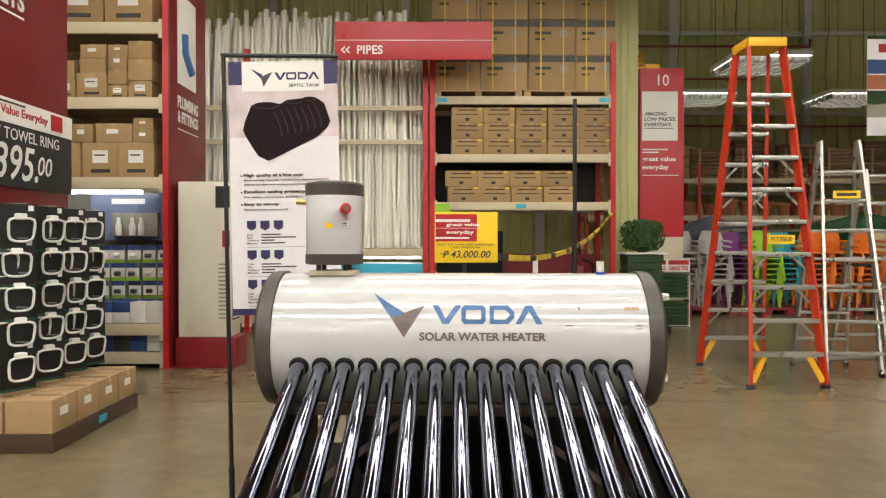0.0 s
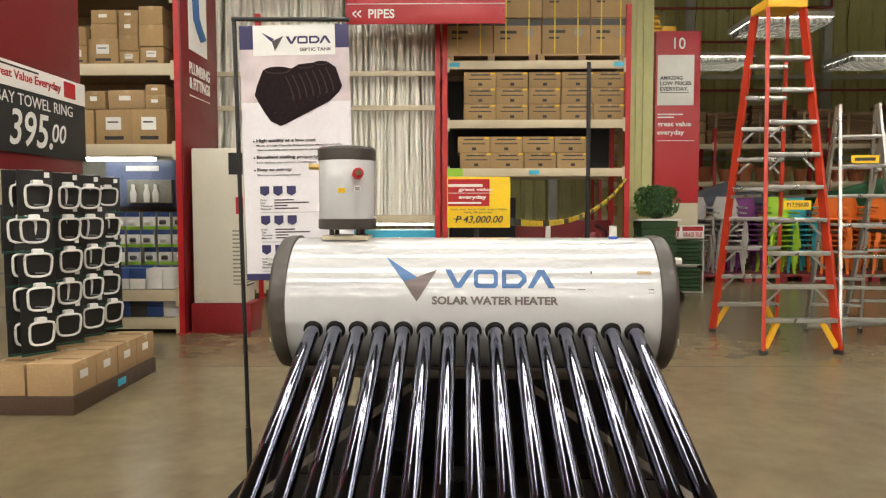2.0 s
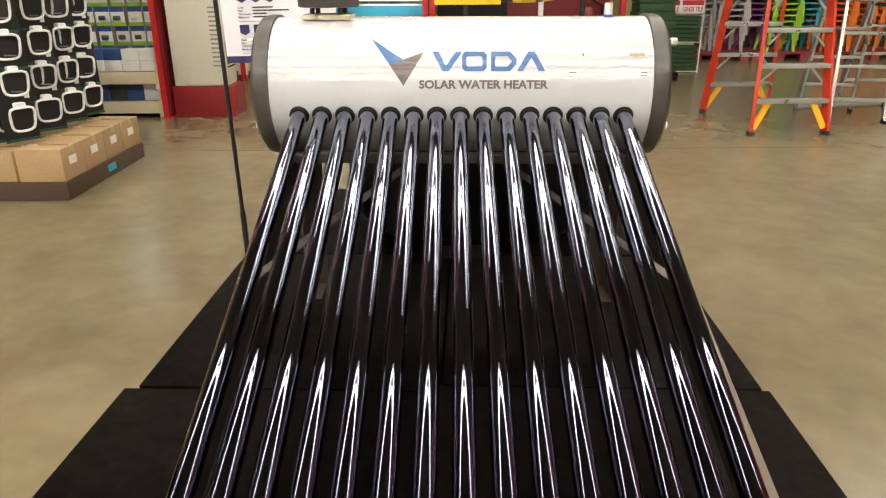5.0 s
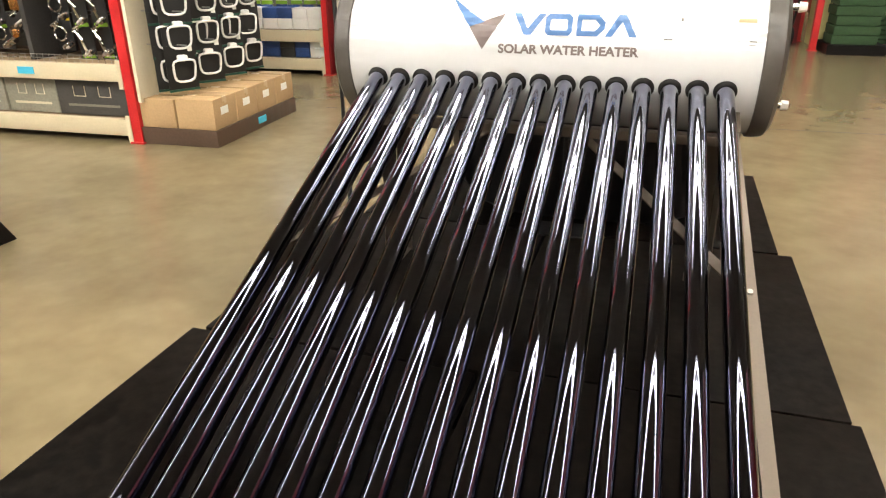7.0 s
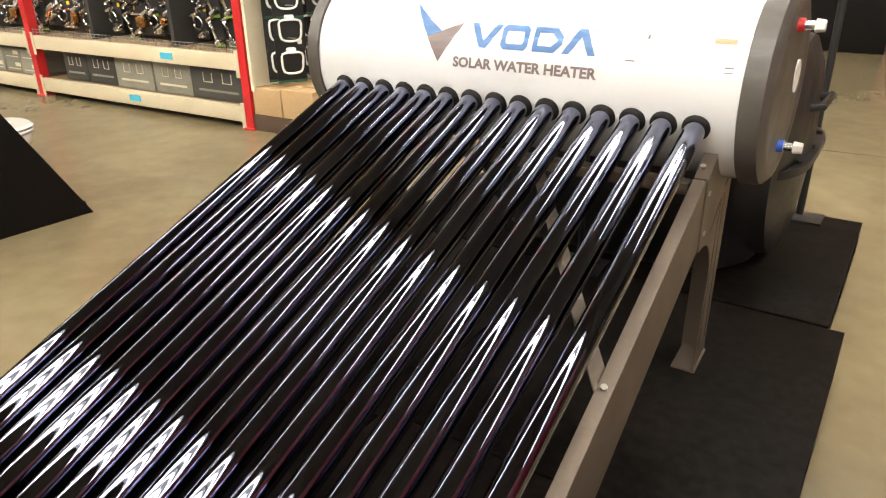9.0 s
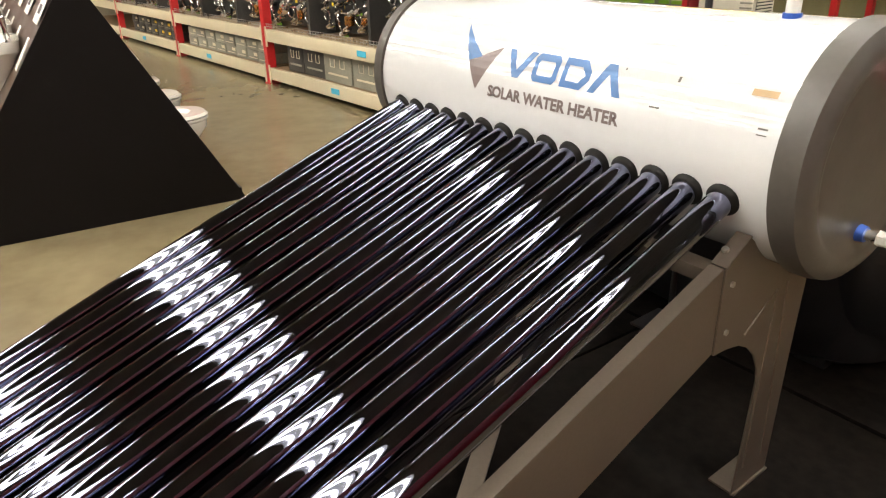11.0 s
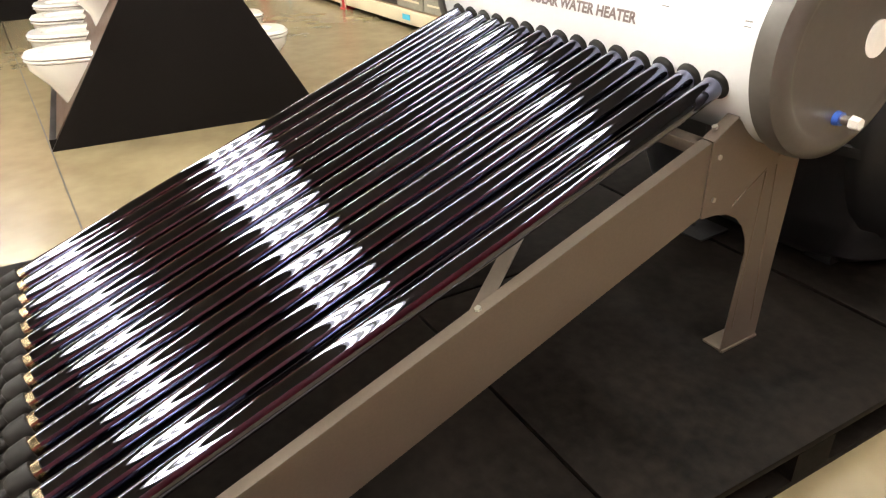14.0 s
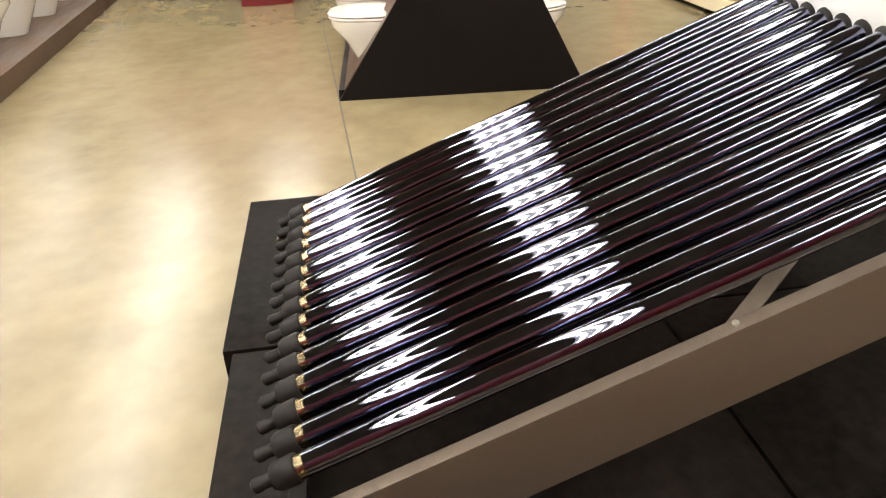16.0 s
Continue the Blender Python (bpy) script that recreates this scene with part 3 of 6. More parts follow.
def flat(polys, rows=6):
    """Flat polygons in the xz plane, cut into level strips so that they can bend."""
    bm = B()
    for poly in polys:
        bm.faces.new([bm.verts.new((x, 0, z)) for x, z in poly])
    zs = [z for poly in polys for _, z in poly]
    for k in range(1, rows):
        z = min(zs) + (max(zs) - min(zs)) * k / rows
        bmesh.ops.bisect_plane(bm, geom=list(bm.verts) + list(bm.edges) + list(bm.faces), plane_co=(0, 0, z), plane_no=(0, 0, 1))
    me = bpy.data.meshes.new("print")
    bm.to_mesh(me)
    bm.free()
    return me


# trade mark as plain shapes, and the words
on_tank(flat([[(-0.303, 1.153), (-0.187, 1.085), (-0.236, 1.070)], ]), 0, "print", M_LOGO_BLUE)
on_tank(flat([[(-0.236, 1.070), (-0.118, 1.112), (-0.189, 1.003)]]), 0, "print", M_LOGO_GREY)
W0, W1, ZL, ZH = -0.092, 0.290, 1.050, 1.112
on_tank(flat([[(W0, ZH), (W0 + 0.022, ZH), (W0 + 0.047, ZL + 0.018), (W0 + 0.081, ZH), (W0 + 0.103, ZH), (W0 + 0.058, ZL), (W0 + 0.036, ZL)]]), 0, "print", M_LOGO_BLUE)


def ring_shape(x, zl, w, h, t, left, right):
    """A block ring as flat pieces; left and right are the cuts of its corners."""
    o = [(x + left, zl), (x + w - right, zl), (x + w, zl + right), (x + w, zl + h - right), (x + w - right, zl + h), (x + left, zl + h), (x, zl + h - left), (x, zl + left)]
    a, b = max(left - 0.4 * t, 0.0), max(right - 0.4 * t, 0.0)
    i = [(x + t + a, zl + t), (x + w - t - b, zl + t), (x + w - t, zl + t + b), (x + w - t, zl + h - t - b), (x + w - t - b, zl + h - t), (x + t + a, zl + h - t), (x + t, zl + h - t - a), (x + t, zl + t + a)]
    return [[o[k], o[(k + 1) % 8], i[(k + 1) % 8], i[k]] for k in range(8)]


on_tank(flat(ring_shape(W0 + 0.102, ZL, 0.084, ZH - ZL, 0.015, 0.010, 0.010)), 0, "print", M_LOGO_BLUE)
on_tank(flat(ring_shape(W0 + 0.200, ZL, 0.086, ZH - ZL, 0.015, 0.001, 0.022)), 0, "print", M_LOGO_BLUE)
x = W0 + 0.288
on_tank(flat([[(x, ZL), (x + 0.020, ZL), (x + 0.049, ZH - 0.02), (x + 0.073, ZL), (x + 0.095, ZL), (x + 0.060, ZH), (x + 0.037, ZH)]]), 0, "print", M_LOGO_BLUE)
on_tank(fit_words("SOLAR WATER HEATER", -0.136, 0.993, 0.302, 1.022, 0.0006, bold=0.038), 0, "lettering", M_LOGO_GREY)
for x0, z0, x1, z1, m_ in ((0.575, 1.097, 0.625, 1.108, M_TAPE), (0.415, 1.098, 0.421, 1.108, M_CAP), (0.37, 1.045, 0.395, 1.048, M_CAP), (0.61, 1.045, 0.63, 1.048, M_CAP), (0.61, 1.035, 0.63, 1.037, M_CAP), (0.28, 1.105, 0.284, 1.109, M_CAP)):
    on_tank(flat([[(x0, z0), (x1, z0), (x1, z1), (x0, z1)]], 2), 0, "scuff_mark", m_)
# small nozzle on the tank's crown
bm = B()
rod(bm, (0.525, TY - 0.03, 1.213), (0.525, TY - 0.03, 1.223), 0.018, seg=16)
nz = part("vent_nozzle", H(bm), M_BLUE, heater, "blue collared vent nozzle")
bm = B()
rod(bm, (0.525, TY - 0.03, 1.223), (0.525, TY - 0.03, 1.262), 0.014, seg=14)
part("plug", H(bm), M_WHITE_PL, nz)

# ---- feeder tank on the crown ----
feeder = thing("feeder_tank", pose(-0.473, 0.232, 1.216), "small white cylindrical feeder tank with dark grey bands on the heater", "water tank")
part("base", box(B(), -0.085, -0.07, -0.006, 0.085, 0.07, 0.012, 0.004), M_CREAM, feeder)
for x in (-0.05, 0.05):
    for y in (-0.05, 0.05):
        part("foot", rod(B(), (x, y, 0.012), (x, y, 0.036), 0.009, seg=10), M_CAP, feeder)
part("body", lathe(B(), [(0.104, 0.06), (0.106, 0.064), (0.106, 0.300), (0.104, 0.304)], None, 48), M_ENAMEL, feeder)
part("bottom_band", lathe(B(), [(0.095, 0.034), (0.107, 0.036), (0.109, 0.04), (0.109, 0.072), (0.1065, 0.074)], None, 48), M_CAP, feeder, "dark grey plastic band")
part("lid", lathe(B(), [(0.1065, 0.291), (0.109, 0.293), (0.109, 0.332), (0.104, 0.339), (0.07, 0.345), (0.0, 0.347)], None, 48), M_CAP, feeder, "dark grey plastic lid")
v_ = part("valve", rod(B(), (0.055, -0.088, 0.237), (0.065, -0.125, 0.240), 0.020, seg=18), M_RED_PL, feeder, "red valve collar")
part("stub", rod(B(), (0.065, -0.125, 0.240), (0.070, -0.150, 0.240), 0.010, seg=12), M_CHROME, v_)
part("inlet_stub", rod(B(), (-0.10, -0.01, 0.268), (-0.142, -0.015, 0.270), 0.011, seg=12), M_BRASS, feeder, "brass inlet stub")
for x, z, w, h, mm in ((0.0, 0.178, 0.026, 0.018, M_YELLOW), (0.055, 0.185, 0.024, 0.020, M_PAPER), (0.055, 0.187, 0.018, 0.004, M_INK), (0.055, 0.180, 0.018, 0.003, M_INK)):
    a = math.asin(x / 0.107)
    obm = obox(B(), Matrix.Translation((0.1072 * math.sin(a), -0.1072 * math.cos(a), z)) @ pose(0, 0, 0, 0, 0, math.degrees(a)), w, 0.0012 + (0.0006 if mm is M_INK else 0), h)
    part("sticker", obm, mm, feeder)

# ---- black septic tank behind ----
bm = B()
seg, n = 26, 22
prof = []
L0, L1 = -0.64, 0.64
for k in range(41):
    q = k / 40
    y = L0 + (L1 - L0) * q
    end = (1 - min(1.0, max(0.0, (abs(q - 0.5) * 2 - 0.74) / 0.26)) ** 3.2) ** (1 / 2.6)
    rib = 0.018 * (1 if (k // 2) % 2 else 0)
    prof.append((0.02 + 0.42 * end + rib * (end > 0.85), y))
lathe(bm, prof, Matrix.Translation((0, 0, 0.455)) @ pose(0, 0, 0, 0, 90, 0) @ Matrix.Diagonal((0.98, 1.0, 1, 1)), 40)
septic = thing("septic_tank", pose(0.07, 1.18, PZ), "black ribbed plastic septic tank on a pallet", "septic tank")
part("shell", bm, M_BLACK_PE, septic)
bm = B()
pts = []
for k in range(48):
    a = 2 * math.pi * k / 48
    e = 0.5
    cx = math.copysign(abs(math.cos(a)) ** e, math.cos(a)) * 0.665
    cy = math.copysign(abs(math.sin(a)) ** e, math.sin(a)) * 0.49
    pts.append((cx, cy))
slab(bm, pts, 0.430, 0.460, "z")
lower = B()
rings = [[lower.verts.new((x * s_, y * s_, z)) for x, y in pts] for z, s_ in ((0.004, 0.70), (0.05, 0.80), (0.25, 0.90), (0.428, 0.955))]
for a_, b_ in zip(rings, rings[1:]):
    for k in range(48):
        lower.faces.new((a_[k], a_[(k + 1) % 48], b_[(k + 1) % 48], b_[k]))
lower.faces.new(list(reversed(rings[0])))
lower.faces.new(rings[-1])
part("lower_shell", lower, M_BLACK_PE, septic)
fl = part("flange", bm, M_BLACK_PE, septic, "bolted black flange")
for k in range(0, 48, 2):
    part("bolt", rod(B(), (pts[k][0] * 0.965, pts[k][1] * 0.965, 0.460), (pts[k][0] * 0.965, pts[k][1] * 0.965, 0.474), 0.012, seg=8), M_BLACK_PE, fl)
for x in (-0.35, 0.0, 0.35):
    part("saddle", box(B(), x - 0.05, -0.34, 0.0, x + 0.05, 0.34, 0.12, 0.008), M_BLACK_PE, septic)
for x in (-0.3, 0.25):
    part("manhole_lid", rod(B(), (x, 0, 0.86), (x, 0, 0.94), 0.16, 0.15, 28), M_BLACK_PE, septic)
part("handle", pipe(B(), [(0.57, -0.12, 0.62), (0.66, -0.12, 0.64), (0.66, 0.12, 0.64), (0.57, 0.12, 0.62)], 0.014), M_BLACK_PE, septic)


# ---- racks ----
def rack_post(parent, u, v, z1, w=0.075, d=0.09):
    bm = B()
    box(bm, u - w / 2, v, 0.012, u + w / 2, v + d, z1)
    for k in range(int(z1 / 0.1)):
        for x in (-0.018, 0.018):
            box(bm, u + x - 0.006, v - 0.002, 0.06 + k * 0.1, u + x + 0.006, v + 0.001, 0.09 + k * 0.1)
    p = part("post", bm, M_POST, parent, "red perforated steel post", smooth=0)
    part("foot_plate", box(B(), u - 0.055, v - 0.02, 0, u + 0.055, v + d + 0.02, 0.012), M_POST, p)
    return p


def rack(name, us, v0, v1, top, levels, label, beam_h=0.12):
    """A shop rack: posts at us, front at v0, back at v1, beams whose tops lie at the levels."""
    t = thing(name, S(0, 0), label, "shop rack")
    for u in us:
        for v in (v0, v1 - 0.09):
            rack_post(t, u, v, top if v == v0 else top - 0.02)
    for z in levels:
        for a, b in zip(us, us[1:]):
            a, b = min(a, b) + 0.038, max(a, b) - 0.038
            for v, f in ((v0, 1), (v1, -1)):
                bm = B()
                box(bm, a, v + f * 0.002 - (0 if f > 0 else 0.05), z - beam_h, b, v + f * 0.002 + (0.05 if f > 0 else 0), z, 0.004)
                beam = part("beam", bm, M_BEAM, t, "cream steel beam")
                for x in (a, b - 0.035 if f else b):
                    part("bracket", box(B(), x, v - 0.006 if f > 0 else v, z - beam_h - 0.05, x + 0.035, v + 0.002 if f > 0 else v + 0.008, z + 0.03), M_BEAM, beam)
            part("shelf", box(B(), a, v0 + 0.055, z - 0.03, b, v1 - 0.055, z - 0.004), M_SHELF, t)
    return t


def carton_mesh(w, d, h, material, marks="bar"):
    """A cardboard box with taped flaps; its base on the origin, front towards -y."""
    bm = B()
    box(bm, -w / 2, 0, 0, w / 2, d, h, 0.006)
    return mesh_of(bm, "carton", material)


CARTONS = {}


def carton(m, w, d, h, material=None, style="plain", group="", label="brown cardboard carton sealed with tape"):
    """A carton as a thing with its tape, label and print."""
    material = material or M_CARD
    key = (round(w, 3), round(d, 3), round(h, 3), material.name, style)
    if key in CARTONS:
        return copy_thing(CARTONS[key], m)
    t = thing("carton", m, label, "carton", group)
    part("body", carton_mesh(w, d, h, material), material, t)
    part("tape", box(B(), -0.025, -0.0015, h * 0.78, 0.025, d + 0.001, h + 0.0015), M_TAPE, t)
    if style == "label":
        part("paper_label", box(B(), -w * 0.22, -0.003, h * 0.42, w * 0.2, 0.0, h * 0.78), M_PAPER, t)
        part("print", box(B(), -w * 0.17, -0.004, h * 0.62, w * 0.12, -0.0031, h * 0.66), M_INK, t)
        part("print", box(B(), -w * 0.26, -0.0022, h * 0.14, w * 0.26, 0.0, h * 0.24), M_INK, t)
    elif style == "print":
        part("print", box(B(), -w * 0.30, -0.002, h * 0.78, w * 0.30, 0.0, h * 0.86), M_INK, t)
        part("print", box(B(), -w * 0.36, -0.002, h * 0.52, w * 0.36, 0.0, h * 0.58), M_INK, t)
        part("print", box(B(), -w * 0.06, -0.002, h * 0.14, w * 0.07, 0.0, h * 0.32), M_INK, t)
        part("ticket", box(B(), w * 0.34, -0.0025, h * 0.86, w * 0.47, 0.0, h * 0.97), M_YELLOW, t)
    elif style == "strap":
        part("printed_band", box(B(), -w * 0.49, -0.002, h * 0.80, w * 0.49, 0.0, h * 0.985), M_DARKBOX, t)
        part("print", box(B(), -w * 0.36, -0.003, h * 0.58, -w * 0.02, 0.0, h * 0.66), M_INK, t)
        part("print", box(B(), -w * 0.36, -0.003, h * 0.42, -w * 0.15, 0.0, h * 0.47), M_INK, t)
        part("print", rod(B(), (w * 0.25, -0.002, h * 0.6), (w * 0.25, 0.001, h * 0.6), h * 0.13, seg=18), M_GREYBOX, t)
        for x in (-w * 0.24, w * 0.24):
            part("strap", box(B(), x - 0.009, -0.005, 0.003, x + 0.009, -0.0031, h), M_STRAP, t)
    elif style == "small":
        part("paper_label", box(B(), -w * 0.2, -0.003, h * 0.45, w * 0.12, 0.0, h * 0.7), M_PAPER, t)
    CARTONS[key] = t
    return t


RND = random.Random(7)

# rack of boxed goods in the middle distance
RV = 8.0
mid_rack = rack("storage_rack", (-0.165, 2.52), RV, RV + 1.1, 4.3, (1.93, 2.64, 3.50), "red and cream pallet rack full of brown cartons")
for lv, cols, rows, u0 in ((2.64, 6, 3, 0.11), (1.93, 4, 2, 0.05)):
    for c_ in range(cols):
        for r_ in range(rows):
            if cols == 6 and c_ == 5:
                continue
            carton(S(u0 + 0.245 + c_ * 0.478 + RND.uniform(-0.006, 0.006) - r_ * 0.004 * (cols == 4) * 8, RV + 0.06 + RND.uniform(0, 0.015), lv + 0.002 + r_ * 0.236), 0.468, 0.6, 0.232, M_CARD, "print", "small cartons in the rack")
for c_ in range(4):
    for r_ in range(4):
        w = 0.70 if c_ < 3 else 0.585
        carton(S(0.19 + c_ * 0.712 - (0.06 if c_ == 3 else 0), RV + 0.02 + RND.uniform(0, 0.03), 3.60 + r_ * 0.522), w, 0.8, 0.515, M_CARD, "strap", "strapped cartons on the rack", "large brown carton with dark print and yellow straps")
for k in range(2):
    t = thing("pallet", S(0.52 + k * 1.33, RV + 0.5, 3.502), "raw wooden pallet under cartons", "pallet", "wooden pallets on the rack")
    part("deck", box(B(), -0.65, -0.48, 0.07, 0.65, 0.5, 0.096), M_WOOD, t)
    for x in (-0.6, 0.0, 0.6):
        part("runner", box(B(), x - 0.05, -0.47, 0.0, x + 0.05, 0.49, 0.069), M_WOOD, t)
for u, z in ((-0.02, 3.44), (2.38, 3.44), (1.15, 1.87)):
    solid("shelf_ticket", box(B(), -0.075, -0.008, -0.03, 0.075, -0.003, 0.03), M_CYAN, S(u, RV, z), "blue shelf price ticket on the beam", "price ticket", "shelf tickets")
# added near-black sheet: the shade behind the cartons, put in as colour
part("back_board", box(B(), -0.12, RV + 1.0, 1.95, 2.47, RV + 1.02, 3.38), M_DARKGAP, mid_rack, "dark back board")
# things behind the lowest bay
solid("partition", box(B(), 0.9, 8.80, 0, 2.47, 8.86, 1.15), M_RED, S(0, 0), "dark red board behind the rack", "partition")
ext = thing("fire_extinguisher", S(2.12, 8.52), "large red wheeled fire extinguisher with a white label", "fire extinguisher")
part("cylinder", lathe(B(), [(0.12, 0.08), (0.15, 0.10), (0.155, 0.2), (0.155, 0.85), (0.12, 0.97), (0.04, 1.03), (0.04, 1.10), (0, 1.10)], None, 24), M_RED, ext)
part("label", box(B(), -0.09, -0.16, 0.48, 0.09, -0.15, 0.76), M_PAPER, ext)
for x in (-0.2, 0.2):
    part("wheel", rod(B(), (x - 0.03, 0.02, 0.12), (x + 0.03, 0.02, 0.12), 0.12, seg=20), M_RUBBER, ext)
part("axle", rod(B(), (-0.17, 0.02, 0.12), (0.17, 0.02, 0.12), 0.015), M_BLACK_MET, ext)
part("hose", pipe(B(), [(0.03, 0, 1.08), (0.2, -0.02, 1.0), (0.24, -0.03, 0.6), (0.2, -0.05, 0.3), (0.15, -0.14, 0.22)], 0.018), M_RUBBER, ext)
solid("cabinet", box(B(), -0.1, 0, 0, 0.9, 0.5, 1.5, 0.01), M_BLACK, S(0.0, 8.2, 0.0), "dark cabinet standing on the floor under the rack", "cabinet")

# ---- pipe rack ----
pipe_rack = rack("pipe_rack", (-5.65, -2.92, -0.27), RV + 0.02, RV + 1.12, 4.2, (0.25, 1.24), "red and cream rack holding upright plastic conduit")
for z in (2.82, 3.32):
    for a, b in ((-5.61, -2.96), (-2.88, -0.31)):
        part("rail", box(B(), a, RV + 0.0, z - 0.035, b, RV + 0.05, z + 0.035, 0.004), M_BEAM, pipe_rack)
PIPE_MESHES = []
for r_, l_ in ((0.024, 3.35), (0.030, 3.48), (0.036, 3.6), (0.019, 3.25)):
    bm = B()
    rod(bm, (0, 0, 0), (0, 0, l_), r_, seg=10)
    PIPE_MESHES.append((mesh_of(bm, "conduit", M_PVC), l_))
for k in range(375):
    me, l_ = PIPE_MESHES[RND.choice((0, 0, 1, 1, 2, 3))]
    u = -0.36 - (k % 75) * 0.054 + RND.uniform(-0.02, 0.02)
    row = (k // 75) * 0.22 + RND.uniform(0, 0.2)
    ob = new("conduit_pipe", me)
    lean = RND.gauss(0, 1.1)
    if u < -2.9:
        lean += RND.uniform(-1, 7) * 0.7
    if u > -1.0 and row > 0.9:
        lean -= 5
    ob.matrix_basis = S(u, RV + 0.10 + row * 0.5, 1.245) @ pose(0, 0, 0, -1.5 - row * 2 + RND.uniform(-1, 0), lean, 0)
    tagged(ob, "cream plastic conduit pipe standing upright in the rack", "conduit pipe", "conduit pipes")
solid("shelf_light", box(B(), -0.75, 0, 0, 0.1, 0.06, 0.03), M_STRIP, S(-0.45, RV + 0.2, 1.085), "glowing strip light under the rack beam", "strip light")
dp = thing("product_display", S(-1.25, RV + 0.25, 0.27), "blue and white product display panel under the light", "display panel")
part("board", box(B(), -0.5, 0, 0, 0.95, 0.03, 0.76), M_WHITE_PL, dp)
part("header", box(B(), -0.5, -0.004, 0.55, 0.95, 0.0, 0.74), M_CYAN, dp)
part("pipe_sample", pipe(B(), [(-0.1, -0.03, 0.35), (0.2, -0.03, 0.35), (0.2, -0.03, 0.5), (0.5, -0.03, 0.5)], 0.02), M_PVC, dp)


# ---- signs ----
def sign(name, m, w, h, material, label, d=0.03, category="sign"):
    t = thing(name, m, label, category)
    part("board", box(B(), 0, 0, 0, w, d, h, 0.004), material, t)
    return t


def put(t, me, material, name="lettering"):
    me.materials.clear()
    me.materials.append(material)
    ob = new(name, me)
    ob.parent = t
    ob.location = (0, -0.003, 0)
    return ob


pipes_sign = sign("hanging_sign", S(-1.52, 7.4, 3.88), 2.19, 0.53, M_SIGN, "red hanging aisle sign with white lettering")
put(pipes_sign, fit_words("PIPES", 0.31, 0.075, 0.67, 0.20, bold=0.02), M_WHITE)
put(pipes_sign, fit_words("<<", 0.09, 0.08, 0.21, 0.19, bold=0.02), M_WHITE)
part("line", box(B(), 0.0, -0.003, 0.265, 2.19, 0, 0.275), M_WHITE, pipes_sign)
for x in (0.2, 1.98):
    part("wire", rod(B(), (x, 0.015, 0.53), (x, 0.015, HH - 3.88), 0.004, seg=5), M_BLACK_MET, pipes_sign)

# pillar sign with number ten
ten = sign("pillar_sign", S(3.13, 8.75, 0.0), 0.70, 4.10, M_SIGN, "tall red pillar sign with a white poster", 0.30)
part("cream_base", box(B(), 0.005, -0.006, 0.05, 0.695, -0.001, 1.42), M_CREAM, ten)
part("poster", box(B(), 0.03, -0.010, 2.95, 0.60, -0.001, 3.73, 0.003), M_PAPER, ten)
put(ten, fit_words("10", 0.28, 3.82, 0.46, 4.0, bold=0.01), M_WHITE)
for k, tx in enumerate(("AMAZING", "LOW PRICES", "EVERYDAY.")):
    put(ten, fit_words(tx, 0.07, 3.345 - k * 0.085, (0.42, 0.555, 0.51)[k], 3.405 - k * 0.085, bold=0.02), M_INK).location = (0, -0.0125, 0)
part("line", box(B(), 0.07, -0.0125, 3.14, 0.52, -0.0101, 3.15), M_INK, ten)
put(ten, fit_words("great value", 0.04, 2.60, 0.57, 2.70, bold=0.02), M_WHITE)
put(ten, fit_words("everyday", 0.04, 2.47, 0.46, 2.57, bold=0.02), M_WHITE)
for z, w in ((2.80, 0.40), (2.755, 0.26)):
    part("print", box(B(), 0.04, -0.004, z, 0.04 + w, 0, z + 0.02), M_WHITE, ten)
part("line", box(B(), 0.04, -0.004, 2.395, 0.62, 0, 2.405), M_WHITE, ten)
# yellow crates on top of the pillar sign's shelf
crates = thing("step_stool", S(3.12, 8.95, 4.10), "stack of yellow plastic step stools on a ledge", "step stool")
for k in range(4):
    part("stool", box(B(), -0.14 + 0.012 * k, -0.1, 0.005 + k * 0.075, 0.12 - 0.012 * k, 0.12, 0.055 + k * 0.075, 0.01), M_YEL_PL, crates)
part("stool", box(B(), 0.13, -0.1, 0.0, 0.36, 0.12, 0.10, 0.02), M_YEL_PL, crates)

# artificial grass and topiary beside the rack
gd = thing("grass_display", S(2.66, 7.72), "stacked artificial grass tiles on a dark plinth", "grass display")
part("plinth", box(B(), -0.05, -0.05, 0, 0.62, 0.55, 0.12), M_BLACK, gd)
for k in range(9):
    part("grass_tile", box(B(), 0.0 + RND.uniform(-0.015, 0.015), 0.0, 0.122 + k * 0.115, 0.52 + RND.uniform(-0.02, 0.02), 0.45, 0.232 + k * 0.115, 0.012), M_GRASS, gd)
part("board", box(B(), -0.04, -0.02, 1.16, 0.58, 0.5, 1.185), M_PAPER, gd)
bush = thing("topiary", S(2.93, 7.92, 1.186), "clipped green artificial topiary shrub", "plant")
bm = B()
for k in range(900):
    a, b_ = RND.uniform(0, 6.283), math.acos(RND.uniform(-1, 1))
    r_ = RND.uniform(0.78, 1.03)
    d_ = [math.copysign(abs(q_) ** 0.7, q_) for q_ in (math.sin(b_) * math.cos(a), math.sin(b_) * math.sin(a), math.cos(b_))]
    p = Vector((0.31 * r_ * d_[0], 0.27 * r_ * d_[1], 0.25 + 0.23 * r_ * d_[2]))
    q = Euler((RND.uniform(0, 6), RND.uniform(0, 6), RND.uniform(0, 6))).to_matrix()
    s_ = RND.uniform(0.022, 0.04)
    bm.faces.new([bm.verts.new(p + q @ Vector(v)) for v in ((-s_, 0, 0), (0, -s_ * 0.5, 0.006), (s_, 0, 0), (0, s_ * 0.5, 0.006))])
part("foliage", bm, M_LEAF, bush, smooth=0)
